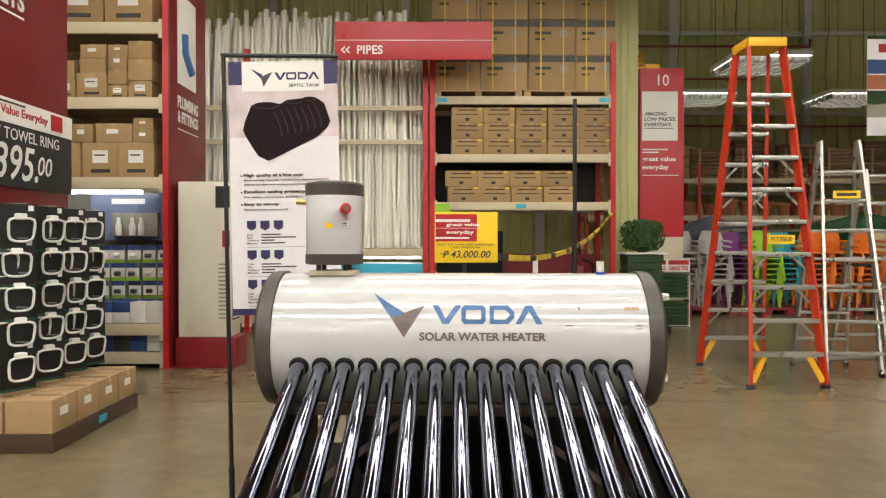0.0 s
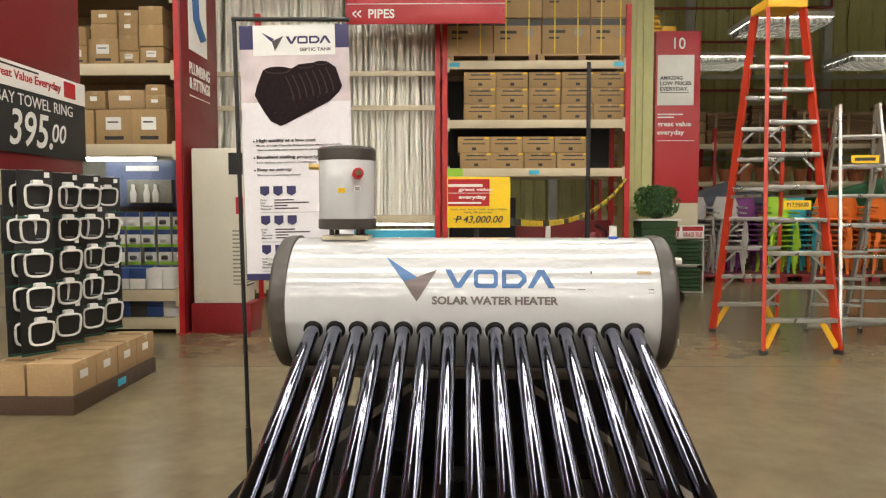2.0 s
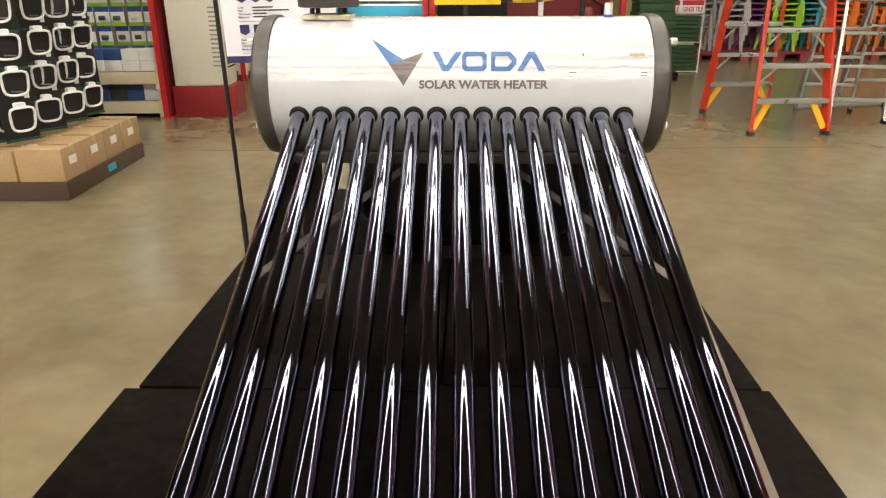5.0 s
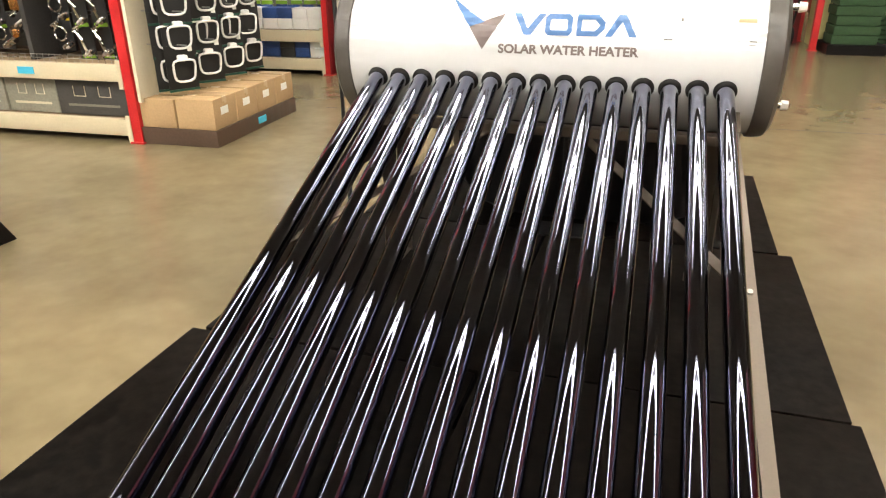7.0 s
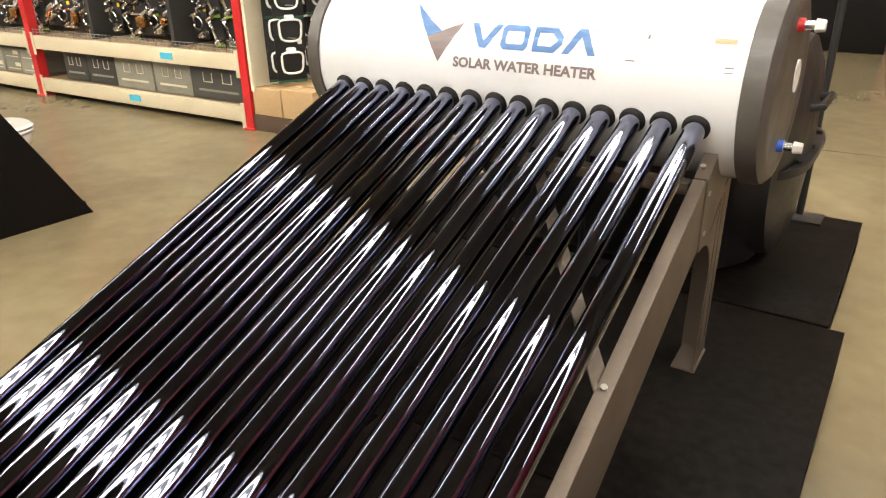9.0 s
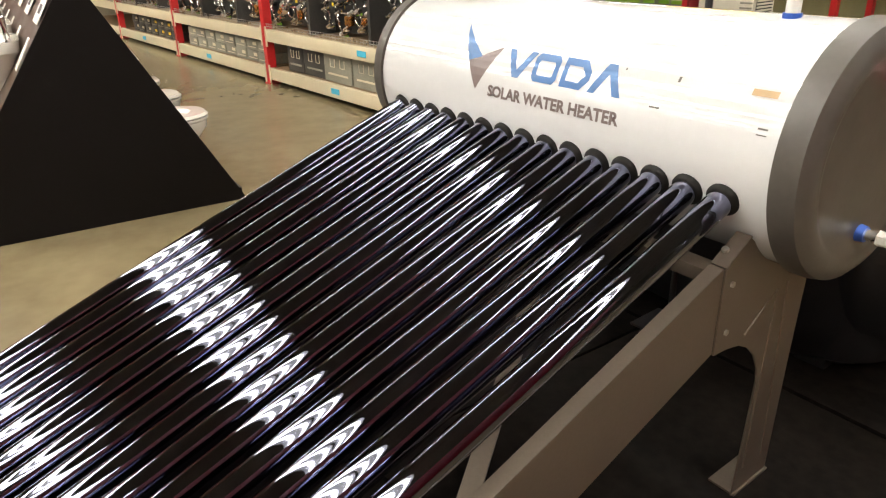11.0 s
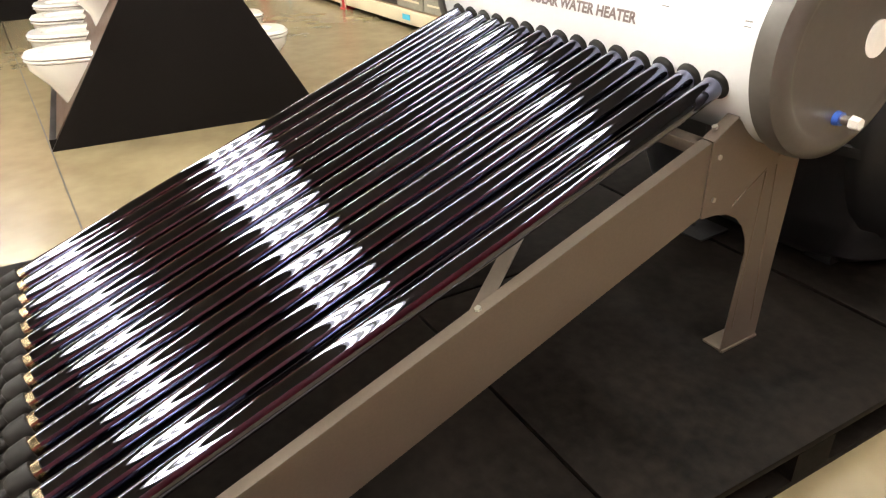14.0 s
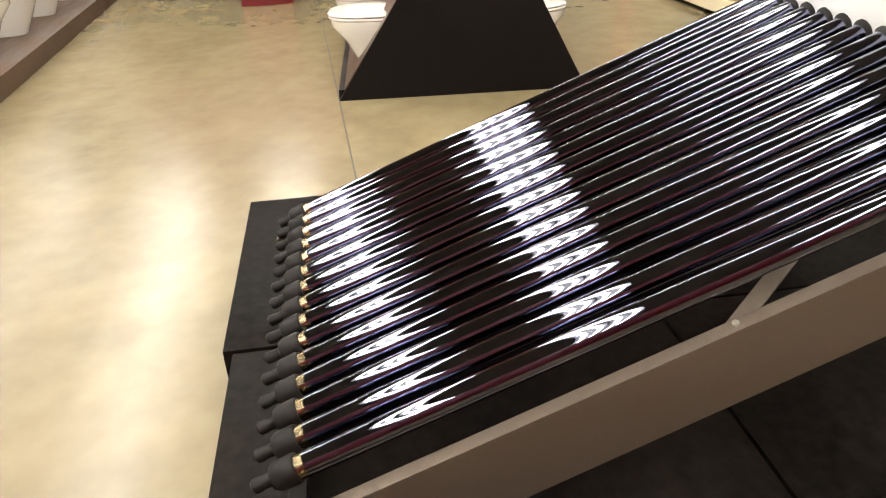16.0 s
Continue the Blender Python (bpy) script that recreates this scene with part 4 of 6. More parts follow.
part("core", lathe(B(), [(0.05, 0.0), (0.2, 0.08), (0.24, 0.27), (0.18, 0.44), (0, 0.5)], None, 14), M_GRASS, bush)
gr = thing("grass_rack", S(3.38, 8.62), "white wire rack with rolled artificial grass", "wire rack")
for x in (0, 0.5):
    for y in (0, 0.4):
        part("post", rod(B(), (x, y, 0), (x, y, 0.88), 0.01, seg=8), M_WHITE_PL, gr)
for z in (0.02, 0.45, 0.87):
    for y in (0, 0.4):
        part("bar", rod(B(), (0, y, z), (0.5, y, z), 0.008, seg=6), M_WHITE_PL, gr)
    if z < 0.8:
        for k in range(6):
            part("grass_roll", box(B(), 0.02, 0.01, z + 0.01 + k * 0.062, 0.48, 0.39, z + 0.068 + k * 0.062, 0.02), M_GRASS, gr)
gs = sign("sign_card", S(3.16, 8.60, 0.872), 0.72, 0.20, M_PAPER, "white card sign with red lettering on the grass rack", 0.01)
put(gs, fit_words("GRASS TILE", 0.03, 0.02, 0.33, 0.09, bold=0.03), M_SIGN)
put(gs, fit_words("GRASS TILE", 0.39, 0.02, 0.69, 0.09, bold=0.03), M_SIGN)
part("print", box(B(), 0.02, -0.003, 0.11, 0.34, 0, 0.18), M_SIGN, gs)
part("print", box(B(), 0.38, -0.003, 0.11, 0.70, 0, 0.18), M_SIGN, gs)

# ---- price tag behind the tank ----
tag = thing("price_sign", pose(-0.112, 0.655, 1.244, 0, 0, 3.0), "yellow and red price sign above the heater", "price sign")
part("board", box(B(), 0, 0, 0, 0.276, 0.008, 0.222, 0.002), M_YELLOW, tag)
part("red_field", box(B(), 0.004, -0.002, 0.094, 0.185, 0, 0.212), M_SIGN, tag)
part("white_band", box(B(), 0.004, -0.003, 0.178, 0.155, -0.0021, 0.190), M_PAPER, tag)
part("white_band", box(B(), 0.004, -0.003, 0.150, 0.20, -0.0021, 0.152), M_PAPER, tag)
part("white_band", box(B(), 0.004, -0.003, 0.104, 0.15, -0.0021, 0.112), M_PAPER, tag)
put(tag, fit_words("great value", 0.05, 0.156, 0.198, 0.174, 0.001, bold=0.03), M_WHITE)
put(tag, fit_words("everyday", 0.05, 0.121, 0.172, 0.142, 0.001, bold=0.03), M_WHITE)
put(tag, fit_words("SOLAR WATER HEATER", 0.012, 0.076, 0.262, 0.083, 0.0008), M_PRINT)
put(tag, fit_words("160L PRESSURE", 0.075, 0.063, 0.20, 0.070, 0.0008), M_PRINT)
put(tag, fit_words("P 43,000.00", 0.036, 0.016, 0.245, 0.052, 0.001, bold=0.012, shear=0.25), M_INK)
part("line", box(B(), 0.026, -0.003, 0.036, 0.066, -0.0015, 0.040), M_INK, tag)
part("clip_tag", box(B(), 0.0, 0.002, 0.224, 0.068, 0.005, 0.258), M_GREEN_LT, tag)
part("stand_pole", rod(B(), (0.13, 0.02, -1.112), (0.13, 0.02, 0.21), 0.011, seg=10), M_BLACK_MET, tag, "black metal pole")
part("stand_foot", box(B(), 0.03, -0.06, -1.113, 0.23, 0.10, -1.105), M_BLACK_MET, tag)
# warning chain, from the price sign to the rack post
bm = B()
a, b = Vector((0.165, 0.672, 1.27)), (S(2.50, RV - 0.012, 1.76)).translation
pts = []
for k in range(41):
    q = k / 40
    p = a.lerp(b, q)
    p.z -= 0.34 * 4 * q * (1 - q) * (1 - 0.45 * q) * 0.62
    pts.append(p)
chain = thing("plastic_chain", pose(0, 0, 0), "yellow and black plastic barrier chain", "chain")
for k in range(40):
    bm = B()
    bar(bm, pts[k], pts[k].lerp(pts[k + 1], 0.92), 0.022, 0.03)
    part("link", bm, M_STRAP if k % 4 else M_BLACK_MET, chain, smooth=0)
part("hang_tag", box(B(), pts[5].x - 0.012, pts[5].y - 0.002, pts[5].z - 0.14, pts[5].x + 0.016, pts[5].y + 0.002, pts[5].z - 0.012), M_PAPER, chain, "small white paper tag")

# ---- banner stand ----
ban = thing("banner_stand", pose(-1.055, 0.79, 0, 0, -1.0, 1.6), "black banner stand with a printed septic tank banner", "banner stand")
part("pole", rod(B(), (0, 0, 0.30), (0, 0, 2.20), 0.010, seg=12), M_BLACK_MET, ban)
part("lower_pole", rod(B(), (0, 0, 0.012), (0, 0, 0.30), 0.014, seg=12), M_BLACK_MET, ban)
part("top_bar", rod(B(), (-0.01, 0, 2.195), (0.53, 0, 2.18), 0.010, seg=12), M_BLACK_MET, ban)
part("foot", box(B(), -0.03, -0.03, 0.0, 0.03, 0.03, 0.012, 0.004), M_BLACK_MET, ban)
film = part("banner", box(B(), 0.022, -0.002, 0.995, 0.525, 0.002, 2.162), M_BANNER, ban, "printed vinyl banner")
for x in (0.06, 0.49):
    part("hook", rod(B(), (x, 0, 2.155), (x, 0, 2.19), 0.004, seg=6), M_ALU, ban)


def on_banner(x0, z0, x1, z1, material, off=0.0035):
    return part("print", box(B(), x0, -off, z0, x1, -0.0021, z1), material, film)


on_banner(0.022, 2.055, 0.085, 2.162, M_NAVY)
on_banner(0.462, 2.055, 0.525, 2.162, M_NAVY)
on_banner(0.022, 1.814, 0.525, 2.055, M_BANNER_MAUVE, 0.0030)
on_banner(0.085, 2.025, 0.462, 2.162, M_WHITE, 0.0042)
on_banner(0.022, 0.995, 0.525, 1.025, M_NAVY)
for poly, m_ in (([(0.125, 2.130), (0.172, 2.085), (0.182, 2.100)], M_NAVY), ([(0.172, 2.090), (0.225, 2.112), (0.185, 2.045)], M_PRINT)):
    part("print", slab(B(), poly, -0.0055, -0.0043, "y"), m_, film)
def lay(polys, material, y=-0.0050):
    bm = B()
    for poly in polys:
        slab(bm, poly, y, y + 0.0006, "y")
    return part("print", bm, material, film, smooth=0)


def mark_shapes(x, z, h):
    """The four block shapes of the trade mark, h high."""
    w = h * 1.4
    d = h * 0.24
    return ([[(x, z + h), (x + 0.30 * w, z + h), (x + 0.56 * w, z + 0.30 * h), (x + 0.42 * w, z)], [(x + 0.42 * w, z), (x + 0.56 * w, z + 0.30 * h), (x + 0.86 * w, z + h), (x + 1.12 * w, z + h), (x + 0.66 * w, z)]]
            + ring_shape(x + 1.12 * w, z, w, h, d, 0.15 * h, 0.15 * h) + ring_shape(x + 2.26 * w, z, w, h, d, 0.02 * h, 0.34 * h)
            + [[(x + 3.22 * w, z), (x + 3.46 * w, z), (x + 3.90 * w, z + h), (x + 3.66 * w, z + h)], [(x + 3.78 * w, z + 0.72 * h), (x + 4.10 * w, z), (x + 4.34 * w, z), (x + 3.90 * w, z + h)]])


lay(mark_shapes(0.236, 2.076, 0.034), M_NAVY)


def say(text, x0, z0, x1, z1, bold=0.012):
    me = fit_words(text, x0, z0, x1, z1, 0.0006, bold=bold)
    ob = put(film, me, M_PRINT)
    ob.location = (0, -0.0048, 0)


say("SEPTIC TANK", 0.30, 2.042, 0.445, 2.057, 0.02)
say("High quality at a low cost", 0.085, 1.628, 0.36, 1.647, 0.035)
say("Made of High Density Polyethylene Material (HDPE)", 0.085, 1.610, 0.48, 1.621)
say("that is durable and resistant to breakage", 0.085, 1.590, 0.40, 1.601)
say("Excellent sealing property", 0.085, 1.552, 0.37, 1.571, 0.035)
say("No leaks, no odors, pollution", 0.085, 1.532, 0.36, 1.543)
say("Easy to set-up", 0.085, 1.495, 0.245, 1.514, 0.035)
say("Shorter construction period", 0.085, 1.475, 0.285, 1.486)
for z in (1.633, 1.557, 1.500):
    on_banner(0.070, z, 0.077, z + 0.007, M_PRINT)
for r_ in range(3):
    z = 1.385 - r_ * 0.136
    for c_ in range(3):
        x = 0.095 + c_ * 0.062
        part("print", slab(B(), [(x, z + 0.045), (x + 0.042, z + 0.045), (x + 0.042, z + 0.012), (x + 0.021, z), (x, z + 0.012)], -0.004, -0.0021, "y"), M_NAVY, film)
    for q, (word, wide) in enumerate((("Code", 0.028), ("Size", 0.022), ("Thickness", 0.055), ("Material", 0.046))):
        say(word, 0.095, z - 0.023 - q * 0.0135, 0.095 + wide, z - 0.0145 - q * 0.0135)
        on_banner(0.16, z - 0.022 - q * 0.013, 0.16 + (0.09, 0.16, 0.06, 0.11)[q], z - 0.016 - q * 0.013, M_PRINT)
    on_banner(0.095, z - 0.078, 0.40, z - 0.076, M_GREYBOX)
# the printed picture of the tank on the banner


def bp(x, z):
    """A place on the printed picture, from its top left corner, in millimetres."""
    return 0.022 + x / 1000, 2.162 - z / 1000


hull = [(63, 315), (75, 270), (105, 200), (240, 195), (270, 178), (400, 168), (440, 195), (455, 242), (467, 280), (455, 305), (405, 350), (205, 447), (178, 457), (133, 435), (110, 400), (80, 350)]
part("print", slab(B(), [bp(x, z) for x, z in hull], -0.0048, -0.0034, "y"), M_BANNER_BROWN, film)
for k in range(7):
    x, z = 205 + k * 31, 232 - k * 6
    arc = [bp(x + 34 * math.sin(q * 0.3), z + 22 * q) for q in range(6)]
    pts = arc + [(p + 0.006, q) for p, q in reversed(arc)]
    part("print", slab(B(), pts, -0.0054, -0.0049, "y"), M_RIB, film)
for x, z, w in ((172, 203, 62), (300, 188, 38), (372, 175, 34)):
    for rr_, zz_, m_, o_ in ((1.0, 0, M_RIB, 0.0058), (0.86, -2, M_BANNER_BROWN, 0.0062)):
        el = [bp(x + w * rr_ * math.cos(q * math.pi / 9), z + zz_ + w * 0.26 * rr_ * math.sin(q * math.pi / 9)) for q in range(18)]
        part("print", slab(B(), el[::-1], -o_, -0.0049, "y"), m_, film)
for k in range(9):
    x, z = bp(120 + k * 33, 388 + (10 if 0 < k < 4 else 0) - max(0, k - 3) * 15)
    part("print", slab(B(), [(x, z), (x + 0.006, z), (x + 0.006, z + 0.004), (x, z + 0.004)], -0.0056, -0.0049, "y"), M_RIB, film)

# second black pole behind
pl = thing("display_pole", pose(0.66, 1.72, 0.13), "slim black metal display pole on the pallet", "display pole")
part("pole", rod(B(), (0, 0, 0.010), (0, 0, 1.18), 0.016, seg=12), M_BLACK_MET, pl)
part("upper_pole", rod(B(), (0, 0, 1.18), (0, 0, 2.04), 0.012, seg=12), M_BLACK_MET, pl)
part("foot", box(B(), -0.12, -0.10, 0, 0.10, 0.04, 0.010), M_BLACK_MET, pl)


# ---- rack of bathroom fittings ----
US = (-3.15, -5.93, -8.75, -11.5, -14.2)
bath_rack = rack("fittings_rack", US, 2.0, 3.25, 3.9, (0.17, 0.56, 2.6), "long red and cream shop rack of bathroom fittings")
for a, b in zip(US, US[1:]):
    part("peg_wall", box(B(), b + 0.04, 2.55, 0.565, a - 0.04, 2.575, 2.45), M_BROWN_LAM, bath_rack, "dark peg wall")
    part("upper_board", box(B(), b + 0.04, 2.53, 1.50, a - 0.04, 2.549, 2.44), M_ORANGE_WALL, bath_rack, "orange upper display board")
    bm = B()
    for k in range(52):
        x = b + 0.06 + k * 0.052
        rod(bm, (x, 2.02, 0.56), (x, 2.02, 0.62), 0.002, seg=4)
    for z in (0.615, 0.59):
        rod(bm, (b + 0.04, 2.02, z), (a - 0.04, 2.02, z), 0.0025, seg=5)
    part("wire_lip", bm, M_ALU, bath_rack)
for u, z in ((-4.5, 0.115), (-7.6, 0.115), (-4.0, 0.50), (-10.2, 0.115)):
    solid("shelf_ticket", box(B(), -0.07, -0.008, -0.025, 0.07, -0.003, 0.025), M_CYAN, S(u, 2.0, z), "blue shelf price ticket on the beam", "price ticket", "shelf tickets")


def fitting_pack(kind):
    """A hanging blister pack; its hook at the origin, front towards -y."""
    t = thing("blister_pack", S(0, 0, -5), "bathroom fitting in a dark hanging blister pack", "blister pack", "blister packs")
    w, h = ((0.17, 0.25), (0.20, 0.22), (0.13, 0.30), (0.18, 0.24))[kind]
    part("card", box(B(), -w / 2, 0, -h, w / 2, 0.006, 0.02), M_BLIST_CARD, t)
    if kind == 0:
        pipe_pts = [(0.06 * math.cos(a), -0.035, -h * 0.5 + 0.05 * math.sin(a)) for a in np.linspace(0, 6.1, 14)]
        part("fitting", pipe(B(), pipe_pts, 0.008, 7), M_CHROME, t, "chrome ring")
    elif kind == 1:
        bm = rod(B(), (0, -0.005, -h * 0.5), (0, -0.06, -h * 0.5), 0.055, 0.045, 18)
        part("fitting", bm, M_CHROME, t, "chrome rose")
        part("fitting", rod(B(), (0, -0.06, -h * 0.5), (0.03, -0.09, -h * 0.62), 0.02, seg=12), M_BRONZE, t)
    elif kind == 2:
        part("fitting", pipe(B(), [(-0.03, -0.01, -0.08), (-0.03, -0.06, -0.09), (0.02, -0.07, -0.15), (0.03, -0.05, -0.24)], 0.014, 9), M_CHROME, t, "chrome tap")
        part("ticket", box(B(), -w / 2 + 0.01, -0.002, -h + 0.01, w / 2 - 0.01, 0, -h + 0.035), M_GREEN_LT, t)
    else:
        part("fitting", box(B(), -0.05, -0.05, -h * 0.72, 0.05, -0.004, -h * 0.35, 0.015), M_BRONZE, t)
        part("fitting", pipe(B(), [(-0.06, -0.02, -0.06), (-0.06, -0.07, -0.06), (0.06, -0.07, -0.06), (0.06, -0.02, -0.06)], 0.009, 8), M_CHROME, t)
    for q in range(2):
        x, z = (q - 0.5) * w * 0.5 + (0.012, -0.01, 0.0, 0.015)[kind], -h * (0.22, 0.80)[(q + kind) % 2]
        part("fitting", rod(B(), (x, -0.004, z), (x + 0.012, -0.06, z - 0.012), 0.030, 0.020, 12), M_CHROME, t)
        part("fitting", pipe(B(), [(x - 0.03, -0.05, z - 0.03), (x, -0.075, z - 0.01), (x + 0.035, -0.05, z + 0.02)], 0.010, 7), M_STEEL_BR if q else M_CHROME, t)
    part("ticket", box(B(), w / 2 - 0.045, -0.002, -0.035, w / 2 - 0.008, 0, -0.005), (M_YELLOW, M_PAPER, M_YELLOW, M_PAPER)[kind], t)
    part("hook", rod(B(), (0, -0.02, 0.012), (0, 0.30, 0.012), 0.003, seg=5), M_ALU, t)
    return t


PACKS = [fitting_pack(k) for k in range(4)]
USED = [False] * 4
for bay in range(3):
    for c_ in range(15):
        for r_ in range(5):
            u = US[bay] - 0.14 - c_ * 0.178 + RND.uniform(-0.02, 0.02)
            if c_ in (4, 10):
                continue
            k = RND.choice((0, 1, 2, 3)) if bay != 1 or c_ < 7 else RND.choice((0, 2))
            m = S(u, 2.235 + RND.uniform(-0.03, 0.04), 0.85 + r_ * 0.215 + RND.uniform(-0.015, 0.015), RND.uniform(-9, 9))
            if USED[k]:
                copy_thing(PACKS[k], m)
            else:
                PACKS[k].matrix_basis, USED[k] = m, True
    for c_ in (4, 10):
        u = US[bay] - 0.14 - c_ * 0.178
        solid("display_divider", box(B(), -0.02, 0, 0, 0.02, 0.45, 0.86), M_DARKBOX, S(u, 2.09, 0.562), "upright charcoal divider between displays", "divider", "rack dividers")
# trim pieces on the orange boards
for bay in range(2):
    for c_ in range(6):
        u = US[bay] - 0.3 - c_ * 0.42
        t = thing("tap_sample", S(u, 2.53, 1.62), "chrome tap mounted on the orange board", "tap", "mounted taps")
        part("rose", rod(B(), (0, 0.0, 0), (0, -0.03, 0), 0.04, seg=14), M_CHROME, t)
        part("spout", pipe(B(), [(0, -0.03, 0), (0, -0.12, 0.02), (0.0, -0.17, -0.02), (0, -0.18, -0.08)], 0.014), M_CHROME, t)
        part("lever", rod(B(), (0, -0.05, 0.01), (0.05, -0.09, 0.09), 0.009, seg=8), M_BRONZE, t)
# boxes in the low bays
for bay in range(3):
    u = US[bay] - 0.08
    k = 0
    while u > US[bay + 1] + 0.55:
        w = (0.62, 0.46, 0.50, 0.42, 0.34)[k % 5] if bay == 0 else 0.30
        m_ = (M_DARKBOX, M_GREYBOX, M_GREYBOX, M_DARKBOX, M_DARKBOX)[k % 5] if bay == 0 else (M_GREYBOX if bay == 1 else M_DARKBOX)
        h = 0.25 if bay == 0 else 0.115
        for r_ in range(1 if bay == 0 else 2):
            t = thing("fitting_box", S(u - w / 2, 2.07 + RND.uniform(0, 0.02), 0.172 + r_ * 0.117), "printed carton of bathroom fittings on the low shelf", "carton", "low shelf cartons")
            part("body", box(B(), -w / 2 + 0.004, 0, 0, w / 2 - 0.004, 0.5, h, 0.004), m_, t)
            part("print", box(B(), -w * 0.36, -0.002, h * 0.25, w * 0.36, 0, h * 0.32), M_GREYBOX if m_ is M_DARKBOX else M_CREAM, t)
            if bay == 0:
                for x in (-0.25, 0.1):
                    part("print", pipe(B(), [(w * x, -0.002, h * 0.85), (w * x, -0.002, h * 0.55), (w * (x + 0.16), -0.002, h * 0.55), (w * (x + 0.16), -0.002, h * 0.85)], 0.004, 5), M_CREAM, t)
            else:
                part("ticket", box(B(), w * 0.1, -0.003, h * 0.5, w * 0.4, 0, h * 0.8), M_YELLOW if RND.random() < 0.35 and bay == 2 else M_CREAM, t)
        u -= w + 0.006
        k += 1

# rack end: red board, price boards, towel rings
UE = -3.06
endb = thing("end_panel", S(UE, 3.27, 0, 90), "red rack end panel above hanging towel rings", "end panel")
# local x runs back along the rack, local -y faces the aisle
part("board", box(B(), -1.27, 0.0, 1.60, 0.0, 0.03, 3.9, 0.003), M_RED, endb)
part("lower_board", box(B(), -1.27, 0.004, 0.30, 0.0, 0.03, 1.598), M_CREAM, endb)
part("line", box(B(), -1.1, -0.003, 2.93, -0.59, 0, 2.945), M_WHITE, endb)
put(endb, fit_words("ETS", -0.86, 2.98, -0.59, 3.12, bold=0.03), M_WHITE)
pb = part("price_board", box(B(), -1.2, -0.02, 1.72, 0.02, -0.002, 2.33, 0.003), M_CHALK, endb, "black chalk price board")
part("header", box(B(), -1.2, -0.024, 2.16, 0.02, -0.0205, 2.33), M_PAPER, pb)


def chalk(text, x0, z0, x1, z1, material, bold=0.0, y=-0.0215, shear=0.0):
    me = fit_words(text, x0, z0, x1, z1, 0.001, bold=bold, shear=shear)
    ob = put(pb, me, material)
    ob.location = (0, y, 0)


chalk("Great Value Everyday", -1.15, 2.20, -0.33, 2.28, M_SIGN, 0.02, -0.0255)
chalk("BAY TOWEL RING", -1.10, 2.05, -0.17, 2.13, M_WHITE)
chalk("395.", -0.97, 1.77, -0.46, 2.02, M_WHITE, 0.01, shear=0.2)
chalk("00", -0.46, 1.83, -0.27, 1.97, M_WHITE, 0.005, shear=0.2)
part("mark", box(B(), -0.29, -0.0275, 2.19, -0.13, -0.0245, 2.31), M_SIGN, pb, "red square trade mark")
part("print", box(B(), -1.05, -0.0265, 2.295, -0.62, -0.0245, 2.308), M_INK, pb)


def ring_pack():
    """A towel ring on a black hanging card, facing -y; its hook at the origin."""
    t = thing("towel_ring", S(0, 0, -6), "white towel ring on a black hanging card", "towel ring", "towel rings on hooks")
    part("card", box(B(), -0.085, 0, -0.20, 0.085, 0.004, 0.03), M_BLIST_CARD, t)
    bm = B()
    pts = []
    for k in range(25):
        a_ = math.pi / 2 + k * math.pi / 12
        cx, cz = math.cos(a_), math.sin(a_)
        r_ = (abs(cx) ** 5 + abs(cz) ** 5) ** -0.2
        x_, z_ = cx * r_, cz * r_
        pts.append((x_ * 0.064 * (0.94 + 0.06 * z_), -0.033 - 0.006 * z_, -0.098 + z_ * 0.055 - 0.006 * (1 - x_ * x_) * (z_ < 0)))
    pipe(bm, pts, 0.0068, 6)
    part("ring", bm, M_HOOK, t, "white moulded ring")
    part("rose", box(B(), -0.026, -0.042, -0.05, 0.026, -0.003, -0.018, 0.010), M_HOOK, t)
    part("ticket", box(B(), 0.045, -0.0015, -0.005, 0.07, 0, 0.022), M_PAPER, t)
    part("edge", box(B(), -0.085, -0.006, -0.212, 0.085, 0.004, -0.2005), M_TEAL, t)
    return t


ringp = ring_pack()
first = True
for c_ in range(4):
    for r_ in range(5):
        for dpt in range(2):
            x = (3.12, 2.83, 2.51, 2.16)[c_] - dpt * 0.012 + RND.uniform(-0.012, 0.012)
            m = S(UE + 0.27 - dpt * 0.085 - RND.uniform(0, 0.02), x, 1.545 - r_ * 0.225, 50 + RND.uniform(-12, 16)) @ Matrix.Scale(1.14, 4)
            if first:
                ringp.matrix_basis, first = m, False
            else:
                copy_thing(ringp, m)
    for r_ in range(5):
        solid("display_hook", rod(B(), (0, 0, 0), (0.32, 0, 0), 0.004, seg=6), M_ALU, S(UE, (3.12, 2.83, 2.51, 2.16)[c_], 1.585 - r_ * 0.225), "thin metal display hook", "hook", "display hooks")

# cartons on the dark plinth at the rack end
plinth = solid("plinth", box(B(), -3.11, 2.01, 0, -2.50, 3.26, 0.12, 0.004), M_BROWN_LAM, S(0, 0), "dark brown low display plinth", "plinth")
for k in range(4):
    v = 2.02 + k * 0.31
    for j, (u, w) in enumerate(((-2.66, 0.30), (-2.965, 0.28))):
        h = 0.215 if j == 0 else 0.205
        carton(S(u + w / 2, v + 0.152, 0.121, 90), 0.298, w, h, M_CARD_LT, "small", "cartons on the plinth", "light brown carton with a white label")
solid("shelf_ticket", box(B(), -0.006, -0.06, -0.025, 0.0, 0.06, 0.025), M_CYAN, S(-2.493, 2.66, 0.065), "blue shelf price ticket on the plinth", "price ticket", "shelf tickets")

